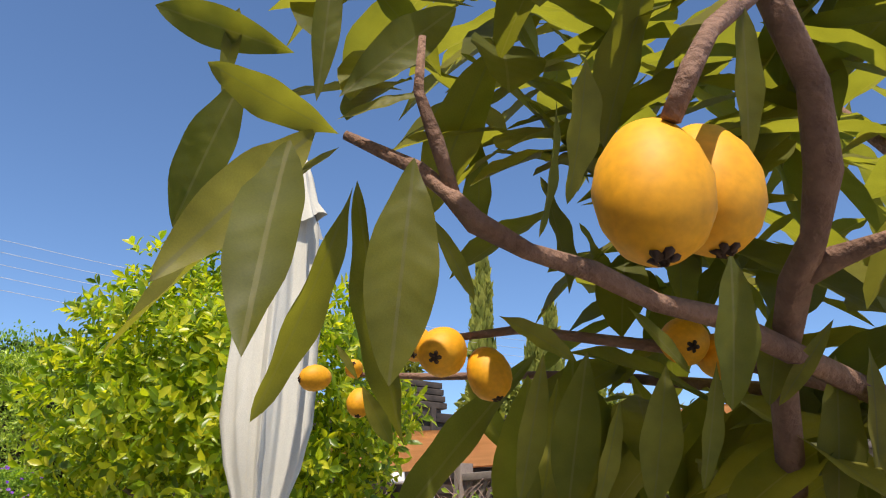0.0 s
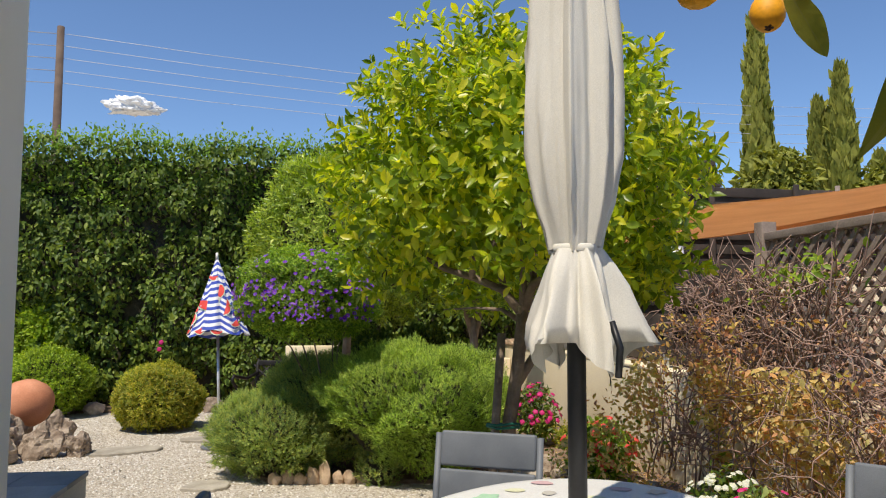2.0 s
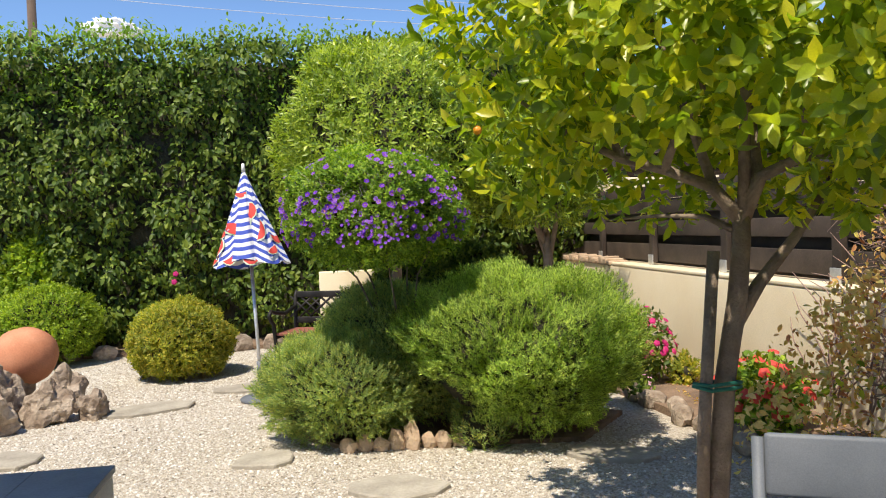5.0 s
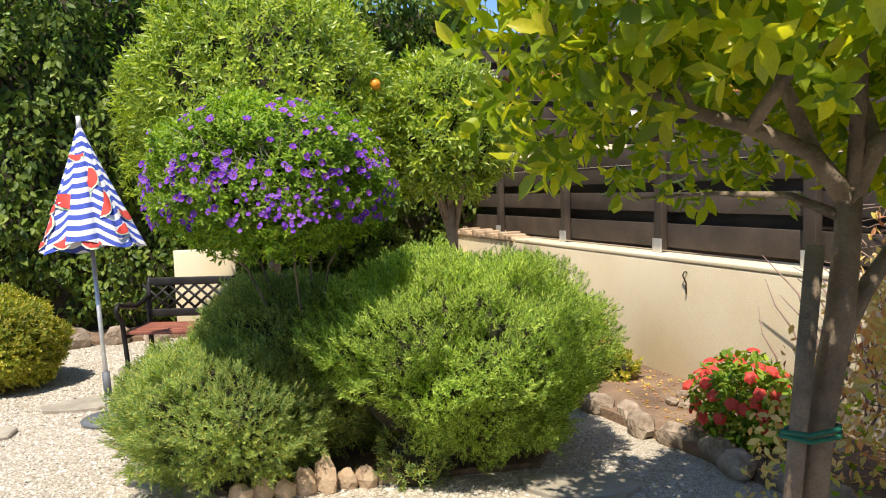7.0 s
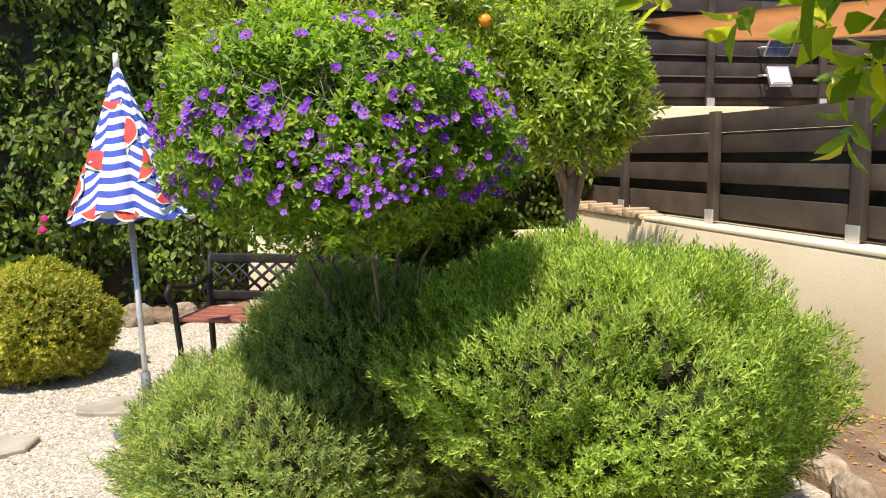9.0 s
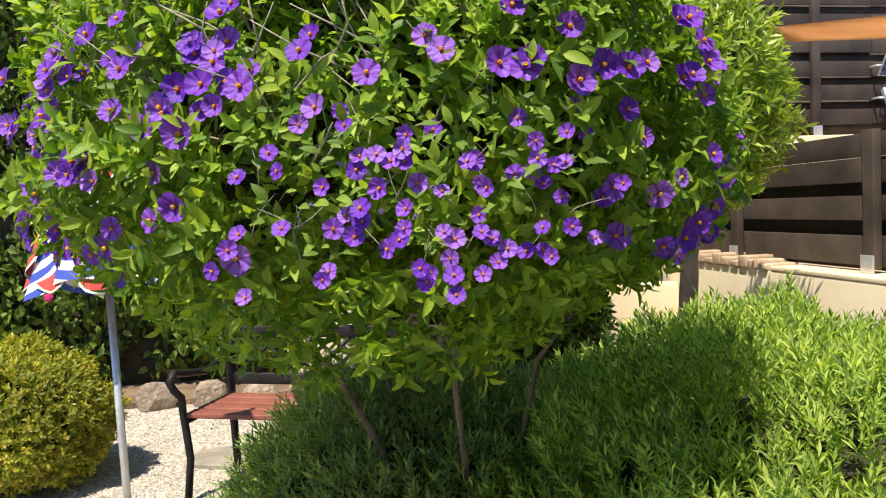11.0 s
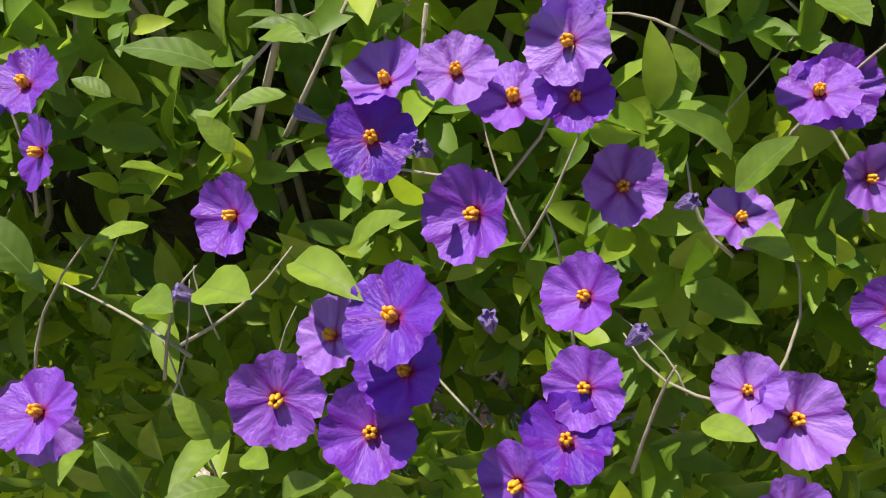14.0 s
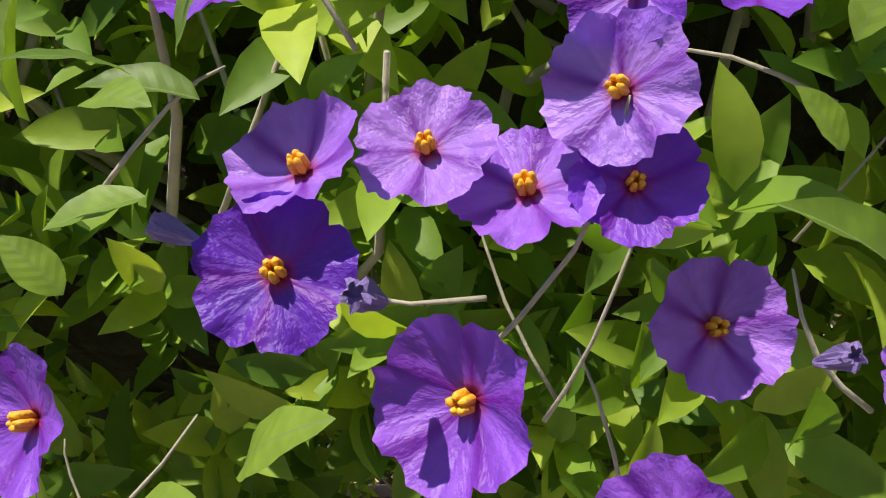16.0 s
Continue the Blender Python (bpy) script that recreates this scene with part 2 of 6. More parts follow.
def mesh_of(name, verts, faces, smooth=True):
    me = bpy.data.meshes.new(name)
    me.from_pydata(np.asarray(verts).tolist(), [], faces if isinstance(faces, list) else faces.tolist())
    if smooth:
        me.polygons.foreach_set("use_smooth", [True] * len(me.polygons))
    return me


def box(bm, lo, hi, bevel=0.0, m=None):
    lo, hi = Vector(lo), Vector(hi)
    made = bmesh.ops.create_cube(bm, size=1.0, matrix=Matrix.Translation((lo + hi) / 2) @ Matrix.Diagonal((*(hi - lo), 1)))
    vs = made["verts"]
    if bevel:
        es = list({e for v in vs for e in v.link_edges})
        out = bmesh.ops.bevel(bm, geom=es, offset=bevel, segments=2, affect="EDGES", profile=0.6)
        vs = list({v for f in out["faces"] for v in f.verts} | {v for v in vs if v.is_valid})
    if m is not None:
        bmesh.ops.transform(bm, matrix=m, verts=vs)
    return vs


def boxed(lo, hi, bevel=0.004, m=None):
    bm = bmesh.new()
    box(bm, lo, hi, bevel, m)
    return bm


def tube(bm, pts, radii, seg=8, rough=0.0):
    """A tapered, capped tube through points."""
    pts = [Vector(p) for p in pts]
    rings, side = [], None
    for i, p in enumerate(pts):
        d = (pts[min(i + 1, len(pts) - 1)] - pts[max(i - 1, 0)]).normalized()
        if side is None:
            side = d.orthogonal().normalized()
        side = (side - d * side.dot(d)).normalized()
        up = d.cross(side)
        r = radii[i] if isinstance(radii, (list, tuple)) else radii
        ring = []
        for k in range(seg):
            a = 2 * math.pi * k / seg
            q = 1 + rough * noise.noise(p * 25 + Vector((k * 1.7, i * 0.9, 0)))
            ring.append(bm.verts.new(p + (side * math.cos(a) + up * math.sin(a)) * r * q))
        rings.append(ring)
    for a, b in zip(rings, rings[1:]):
        for k in range(seg):
            bm.faces.new((a[k], a[(k + 1) % seg], b[(k + 1) % seg], b[k]))
    bm.faces.new(rings[0][::-1])
    bm.faces.new(rings[-1])


def tubed(pts, radii, seg=8, rough=0.0):
    bm = bmesh.new()
    tube(bm, pts, radii, seg, rough)
    return bm


def lathe(profile, seg=24, fold=None):
    """A turned body from (radius, z) pairs; fold(angle, i) scales the radius."""
    bm = bmesh.new()
    rings = []
    for i, (r, z) in enumerate(profile):
        rings.append([bm.verts.new((r * (fold(2 * math.pi * k / seg, i) if fold else 1) * math.cos(2 * math.pi * k / seg),
                                    r * (fold(2 * math.pi * k / seg, i) if fold else 1) * math.sin(2 * math.pi * k / seg), z)) for k in range(seg)])
    for a, b in zip(rings, rings[1:]):
        for k in range(seg):
            bm.faces.new((a[k], a[(k + 1) % seg], b[(k + 1) % seg], b[k]))
    return bm


def rock_mesh(name, size, seed, sub=2, rough=0.35):
    bm = bmesh.new()
    bmesh.ops.create_icosphere(bm, subdivisions=sub, radius=1.0)
    for v in bm.verts:
        q = v.co * 1.3 + Vector((seed * 7.3, seed * 3.1, seed))
        v.co *= 1 + rough * noise.noise(q) + 0.4 * rough * noise.noise(q * 3)
        v.co = Vector((v.co.x * size[0], v.co.y * size[1], max(v.co.z, -0.75) * size[2]))
    me = bpy.data.meshes.new(name)
    bm.to_mesh(me)
    bm.free()
    return me


def blob(size, seed=0, sub=3, rough=0.15, flat=-0.8, square=2.0):
    bm = bmesh.new()
    bmesh.ops.create_icosphere(bm, subdivisions=sub, radius=1.0)
    for v in bm.verts:
        fill = sum(abs(q) ** square for q in v.co) ** (-1 / square)
        v.co *= fill * (1 + rough * noise.noise(v.co * 2 + Vector((seed, seed * 2, 0))))
        v.co = Vector((v.co.x * size[0], v.co.y * size[1], max(v.co.z, flat) * size[2]))
    return bm


# leaf outlines: verts in a unit leaf along +x, normal +z
def blade(width, cols=4, fold=0.12, droop=0.15, wave=0.0, peak=0.5):
    vs, fs = [], []
    for i in range(cols + 1):
        s = i / cols
        w = width * 0.5 * (math.sin(math.pi * s ** (math.log(0.5) / math.log(peak))) ** 0.8 if 0 < s < 1 else 0.0)
        z = -droop * s * s
        e = wave * math.sin(s * 19)
        vs += [(s, -w, z + fold * w * 2 + e), (s, 0, z), (s, w, z + fold * w * 2 - e)]
    for i in range(cols):
        a = 3 * i
        fs += [(a, a + 3, a + 4, a + 1), (a + 1, a + 4, a + 5, a + 2)]
    return np.array(vs), fs


LEAF2 = (np.array([(0, 0, 0), (0.45, -0.24, 0.05), (1, 0, -0.12), (0.45, 0.24, 0.05)]), [(0, 1, 2), (0, 2, 3)])
NARROW = (np.array([(0, 0, 0), (0.5, -0.11, 0.04), (1, 0, -0.06), (0.5, 0.11, 0.04)]), [(0, 1, 2), (0, 2, 3)])
BROAD = (np.array([(0, 0, 0), (0.25, -0.2, 0.05), (0.6, -0.24, 0.04), (1, 0, -0.15), (0.6, 0.24, 0.04), (0.25, 0.2, 0.05), (0.45, 0, -0.02)]),
         [(0, 1, 6), (1, 2, 6), (2, 3, 6), (3, 4, 6), (4, 5, 6), (5, 0, 6)])


def sprig(n=7, length=1.0, leaf=NARROW, spread=0.9, size=0.45):
    """A shoot along +z with leaf blades round it."""
    vs, fs, k = [], [], 0
    for i in range(n):
        a, h = i * 2.4, length * (0.15 + 0.85 * i / n)
        tilt = spread * (1 - 0.55 * i / n)
        m = Matrix.Translation((0, 0, h)) @ Matrix.Rotation(a, 4, "Z") @ Matrix.Rotation(-(math.pi / 2 - tilt), 4, "Y")
        for v in leaf[0]:
            vs.append(tuple(m @ (Vector(v) * size)))
        fs += [tuple(k + x for x in f) for f in leaf[1]]
        k += len(leaf[0])
    return np.array(vs), fs


def basis(axis, up, rng, roll=0.6):
    """Per-leaf frames whose x axis is given, and whose z axis leans to up."""
    x = axis / np.linalg.norm(axis, axis=1, keepdims=True)
    z = up + rng.normal(0, roll, up.shape)
    z -= (z * x).sum(1, keepdims=True) * x
    z /= np.linalg.norm(z, axis=1, keepdims=True) + 1e-9
    return np.stack([x, np.cross(z, x), z], 2)


def strew(name, template, places, frames, sizes):
    """One mesh of many leaves."""
    tv, tf = template
    v = np.einsum("nij,kj->nki", frames, tv) * np.asarray(sizes)[:, None, None] + places[:, None, :]
    n, k = len(places), len(tv)
    me = bpy.data.meshes.new(name)
    me.vertices.add(n * k)
    me.vertices.foreach_set("co", v.reshape(-1).astype(np.float32))
    lens = np.array([len(f) for f in tf])
    loops = np.concatenate([np.array(f) for f in tf])
    me.loops.add(n * len(loops))
    me.loops.foreach_set("vertex_index", (loops[None, :] + (np.arange(n) * k)[:, None]).reshape(-1).astype(np.int32))
    me.polygons.add(n * len(lens))
    starts = np.concatenate([[0], np.cumsum(lens)[:-1]])
    me.polygons.foreach_set("loop_start", (starts[None, :] + (np.arange(n) * len(loops))[:, None]).reshape(-1).astype(np.int32))
    me.polygons.foreach_set("use_smooth", np.ones(n * len(lens), dtype=bool))
    me.update(calc_edges=True)
    return me


def on_dome(n, size, rng, lumps=0.12, seed=0.0, low=-0.6, shell=0.12, freq=2.2, square=2.0):
    """Random places on and just under a lumpy ellipsoid, with outward directions."""
    d = rng.normal(size=(int(n * 1.8), 3))
    d /= np.linalg.norm(d, axis=1, keepdims=True)
    d = d[d[:, 2] > low][:n]
    r = np.array([1 + lumps * noise.noise(Vector(q) * freq + Vector((seed, seed, seed))) + lumps * 0.5 * noise.noise(Vector(q) * freq * 3 + Vector((seed, 0, 0))) for q in d])
    r *= (1 - shell * rng.random(len(d)) ** 2) * (np.abs(d) ** square).sum(1) ** (-1 / square)
    p = d * r[:, None] * np.array(size)
    nrm = d / np.array(size)
    return p, nrm / np.linalg.norm(nrm, axis=1, keepdims=True)


def shoots(name, n, size, rng, template, length, lumps=0.12, seed=0.0, low=-0.6, up=0.35, shell=0.12, freq=2.2, clear=None, square=2.0):
    """Foliage of short shoots that stand out of a lumpy dome. The shoot's own axis is z."""
    p, d = on_dome(n, size, rng, lumps, seed, low, shell, freq, square)
    if clear:
        keep = np.linalg.norm(p - np.array(clear[0]), axis=1) > clear[1]
        p, d = p[keep], d[keep]
    a = d + np.array([0, 0, up]) + rng.normal(0, 0.35, d.shape)
    f = basis(a, d, rng, 1.0)
    f = np.stack([f[:, :, 1], f[:, :, 2], f[:, :, 0]], 2)
    return strew(name, template, p, f, length * rng.uniform(0.65, 1.25, len(p)))


def leaves(name, n, size, rng, template, length, lumps=0.15, seed=0.0, low=-0.8, droop=0.3, shell=0.3, freq=2.2):
    """Foliage of single leaves on a lumpy dome."""
    p, d = on_dome(n, size, rng, lumps, seed, low, shell, freq)
    a = rng.normal(0, 1, d.shape) + d * 0.6 - np.array([0, 0, droop])
    return strew(name, template, p, basis(a, d + np.array([0, 0, 0.5]), rng, 0.55), length * rng.uniform(0.6, 1.3, len(p)))


rng = np.random.default_rng(4)

# ---- ground ----
def ground_material():
    m, nt, b = base_mat("gravel_ground", 0.95)
    tc = nt.nodes.new("ShaderNodeTexCoord")
    vo = nt.nodes.new("ShaderNodeTexVoronoi")
    vo.inputs["Scale"].default_value = 85
    nt.links.new(tc.outputs["Object"], vo.inputs["Vector"])
    col = ramp(nt, vo.outputs["Color"], [(0.1, (0.35, 0.30, 0.235)), (0.55, (0.51, 0.455, 0.38)), (0.95, (0.65, 0.61, 0.54))])
    col = mixed(nt, col, ramp(nt, noise_out(nt, 0.8, 5), [(0.3, (0.85, 0.82, 0.78)), (0.7, (1.08, 1.06, 1.04))]), 0.8)
    nt.links.new(col, b.inputs["Base Color"])
    bumped(nt, b, vo.outputs["Distance"], 0.9, 0.012)
    return m


M_GRAVEL = ground_material()
bm = bmesh.new()
bmesh.ops.create_grid(bm, x_segments=60, y_segments=60, size=400)
ground = tagged(part("ground", bm, M_GRAVEL, None), "pale cream gravel ground of the garden", "ground", kind="structure")

# ---- the house ----
wall_house = thing("wall_house", "pale plastered house wall in shade", "wall", HOUSE, kind="structure")
WIN = (0.35, 2.41, 1.58, 2.95)
part("wall_face", boxed((-1.34, -7.0, 0.0), (-1.065, WIN[0], 3.05), 0.0), M_PLASTER, wall_house, smooth=False)
part("wall_face", boxed((-1.34, WIN[1], 0.0), (-1.065, 3.24, 3.05), 0.0), M_PLASTER, wall_house, smooth=False)
part("wall_face", boxed((-1.34, WIN[0], 0.0), (-1.065, WIN[1], WIN[2]), 0.0), M_PLASTER, wall_house, smooth=False)
part("wall_face", boxed((-1.34, WIN[0], WIN[3]), (-1.065, WIN[1], 3.05), 0.0), M_PLASTER, wall_house, smooth=False)
part("wall_face", boxed((-6.0, 2.94, 0.0), (-1.34, 3.24, 3.05), 0.0), M_PLASTER, wall_house, smooth=False)
part("wall_face", boxed((-6.0, -7.0, 0.0), (-5.7, 2.94, 3.05), 0.0), M_PLASTER, wall_house, smooth=False)
# unseen set-back storey and roof slab, sized to cast the corner shadow on gravel
part("wall_face", boxed((-6.0, -7.0, 3.05), (-1.55, 3.24, 4.2), 0.0), M_PLASTER, wall_house, smooth=False)
part("shadow_roof_slab", boxed((-6.1, -7.1, 4.2), (-1.55, 3.6, 4.34), 0.01), M_EAVE, wall_house)
part("eave", boxed((-1.065, -5.0, 2.37), (-0.5, 2.75, 2.56), 0.01), M_EAVE, wall_house, "cream overhanging eave slab")
window_1 = thing("window_1", "grey window with a white sill in the house wall", "window", HOUSE, kind="structure")
part("window_sill", boxed((-1.10, WIN[0] - 0.06, WIN[2] - 0.04), (-1.0, WIN[1] + 0.05, WIN[2]), 0.008), M_SILL, window_1, "white painted sill")
part("pane", boxed((-1.22, WIN[0], WIN[2]), (-1.20, WIN[1], WIN[3]), 0.0), M_GLASS, window_1)
for a, b_ in (((-1.24, WIN[0], WIN[2]), (-1.18, WIN[0] + 0.06, WIN[3])), ((-1.24, WIN[1] - 0.06, WIN[2]), (-1.18, WIN[1], WIN[3])),
              ((-1.24, WIN[0] + 0.06, WIN[3] - 0.06), (-1.18, WIN[1] - 0.06, WIN[3])), ((-1.24, WIN[0] + 0.06, WIN[2]), (-1.18, WIN[1] - 0.06, WIN[2] + 0.06))):
    part("window_frame", boxed(a, b_, 0.005), M_CHAIR, window_1)

steps = thing("garden_steps", "slate-topped steps with cream risers beside the house", "steps", HOUSE, kind="structure")
for v0, v1, z in ((-3.6, -1.33, 0.37), (-1.33, -1.01, 0.19)):
    part("riser", boxed((v0, 3.245, 0.0), (v1 - 0.012, 5.208, z - 0.03), 0.003), M_RISER, steps)
part("stone_sill", boxed((-1.008, 3.6, 0.0), (-0.62, 5.10, 0.05), 0.02), M_STONE, steps, "rough stone bottom step")
part("stone_sill", boxed((-1.008, 5.115, 0.0), (-0.74, 5.45, 0.045), 0.02), M_STONE, steps)
for v0, v1, z in ((-3.6, -1.33, 0.37), (-1.33, -1.01, 0.19)):
    v = v1
    while v > v0 + 0.05:
        w = 0.32 if v1 < -1.2 else 0.33
        for k in range(5):
            part("tile", boxed((v - w + 0.003, 3.25 + k * 0.393, z - 0.03), (v, 3.25 + k * 0.393 + 0.389, z), 0.004), M_SLATE, steps)
        v -= w

# ---- garden wall along the side ----
V_WALL = 2.66
wall_side = thing("wall_garden", "low cream rendered garden wall", "wall", HOUSE, kind="structure")
part("wall_body", boxed((V_WALL, -4.0, 0.0), (V_WALL + 0.25, 11.85, 0.84), 0.012), M_CREAM, wall_side)
part("coping", boxed((V_WALL - 0.004, -4.0, 0.842), (V_WALL + 0.254, 9.7, 0.872), 0.008), M_CREAM, wall_side, "pale coping")
wall_back = thing("wall_back", "cream rendered wall behind the hedge", "wall", HOUSE, kind="structure")
part("wall_body", boxed((-12.0, 11.9, 0.0), (3.4, 12.1, 1.6), 0.01), M_CREAM, wall_back)
part("wall_body", boxed((-0.45, 10.95, 0.0), (0.5, 11.1, 0.84), 0.01), M_CREAM, wall_back)
part("wall_body", boxed((0.502, 10.95, 0.0), (V_WALL - 0.005, 11.1, 0.66), 0.01), M_CREAM, wall_back)
for k in range(16):
    part("brick", boxed((V_WALL - 0.02, 9.72 + k * 0.115, 0.842), (V_WALL + 0.22, 9.82 + k * 0.115, 0.885 + 0.02 * (k * 7 % 3)), 0.012), M_EDGE, wall_side, "weathered brick of the wall's top")

# dark hit-and-miss board fences: front boards with gaps, back boards behind the gaps
def board_fence(name, label, base, length, rows, back_rows, posts, z0, z1):
    """The fence runs along its own x, and its front looks along -y."""
    f = thing(name, label, "fence", base)
    for r, (a, b_) in enumerate(rows):
        x, k = 0.0, 0
        while x < length - 0.1:
            e = min(x + 2.76, length)
            off = 0.006 * math.sin(r * 5 + k * 3)
            part("board", boxed((x, -0.012 + off, a + 0.004 * math.sin(r + k)), (e - 0.006, 0.012 + off, b_ + 0.004 * math.sin(r + k)), 0.003), M_FENCE, f)
            x, k = e, k + 1
    for a, b_ in back_rows:
        part("back_board", boxed((0.0, 0.075, a), (length, 0.097, b_), 0.0), M_FENCE, f)
    for p in posts:
        part("post", boxed((p - 0.045, -0.072, z0 + 0.02), (p + 0.045, -0.022, z1), 0.005), M_FENCE, f)
        part("bracket", boxed((p - 0.05, -0.085, z0), (p + 0.05, -0.073, z0 + 0.10), 0.003), M_ALU, f, "grey metal post foot")
    return f


low_boards = [(0.905, 1.075), (1.16, 1.30), (1.375, 1.515), (1.521, 1.655)]
board_fence("board_fence", "dark stained horizontal board fence on the low wall", HOUSE @ pose(V_WALL + 0.20, 11.85, 0, 0, 0, -90), 7.1, low_boards, [(0.875, 0.98), (1.03, 1.20), (1.26, 1.42)],
            (0.14, 1.51, 2.88, 4.26, 5.64, 7.02), 0.874, 1.665)
high_boards = [(2.05 + 0.247 * k, 2.205 + 0.247 * k) for k in range(6)]
board_fence("board_fence", "tall dark board screen behind the garden wall", HOUSE @ pose(2.9, 12.5, 0), 8.0, high_boards, [(1.935, 2.09)] + [(2.165 + 0.247 * k, 2.335 + 0.247 * k) for k in range(5)],
            (0.5, 2.07, 3.64, 5.21, 6.78), 1.932, 3.52)
ledge = thing("ledge", "pale ledge under the tall board screen", "ledge", HOUSE, kind="structure")
part("ledge_body", boxed((2.9, 12.38, 0.0), (10.9, 12.7, 1.93), 0.01), M_CREAM, ledge)

hook = thing("wall_hook", "bent dark wire hook on the garden wall", "hook", HOUSE)
part("wire", tubed([(V_WALL + 0.01, 7.1, 0.78), (V_WALL - 0.02, 7.1, 0.785), (V_WALL - 0.02, 7.12, 0.76), (V_WALL - 0.015, 7.09, 0.71), (V_WALL - 0.012, 7.095, 0.64)], 0.005, 6), M_IRON, hook)

# weathered lattice
lat = thing("lattice_fence", "weathered grey diagonal lattice on the wall", "fence", HOUSE)
U0, U1, Z0, Z1 = -1.5, 4.64, 0.885, 1.76
bars = []
k = U0 - (Z1 - Z0)
while k < U1:
    for sgn in (1, -1):
        a, b_ = max(k, U0), min(k + (Z1 - Z0), U1)
        if b_ - a > 0.05:
            za, zb = Z0 + (a - k), Z0 + (b_ - k)
            if sgn < 0:
                za, zb = Z1 - (za - Z0), Z1 - (zb - Z0)
            bars.append(((V_WALL + 0.09 + 0.014 * sgn, a, za), (V_WALL + 0.09 + 0.014 * sgn, b_, zb)))
    k += 0.105
for a, b_ in bars:
    d = Vector(b_) - Vector(a)
    m = Matrix.Translation((Vector(a) + Vector(b_)) / 2) @ Matrix.Rotation(math.atan2(d.z, d.y), 4, "X")
    part("lath", boxed((-0.006, -d.length / 2, -0.016), (0.006, d.length / 2, 0.016), 0.0, m), M_GREYWOOD, lat, smooth=False)
part("rail", boxed((V_WALL + 0.05, U0, Z1), (V_WALL + 0.13, U1, Z1 + 0.05), 0.005), M_GREYWOOD, lat)
for u in (4.69, 2.3, 0.0):
    part("post", boxed((V_WALL + 0.04, u - 0.045, 0.874), (V_WALL + 0.14, u + 0.045, 1.88), 0.006), M_GREYWOOD, lat)

# orange shade sail beyond the fence
bm = bmesh.new()
corners = [at_house(2.82, 10.36, 2.52), at_house(3.2, 0.8, 2.02), at_house(9.5, -1.0, 3.05), at_house(8.5, 11.9, 3.32)]
N = 14
grid = []
for i in range(N + 1):
    row = []
    for j in range(N + 1):
        s, t_ = i / N, j / N
        p = corners[0].lerp(corners[1], s).lerp(corners[3].lerp(corners[2], s), t_)
        p.z -= 0.2 * math.sin(math.pi * s) * math.sin(math.pi * t_) + 0.40 * math.sin(math.pi * s ** 0.7) * (1 - t_)
        row.append(bm.verts.new(p))
    grid.append(row)
for i in range(N):
    for j in range(N):
        bm.faces.new((grid[i][j], grid[i + 1][j], grid[i + 1][j + 1], grid[i][j + 1]))
bmesh.ops.solidify(bm, geom=bm.faces[:], thickness=0.006)
sail = thing("shade_sail", "orange fabric shade sail stretched beyond the fence", "shade sail")
part("fabric", bm, M_SAIL, sail)
part("rope", tubed([corners[0], at_house(2.78, 12.42, 2.78)], 0.012, 6), M_WIRE, sail, "pale rope at the corner")
for c in corners[2:]:
    part("mast", tubed([(c.x, c.y, 0), (c.x, c.y, c.z + 0.1)], 0.04, 10), M_GREYWOOD, sail)

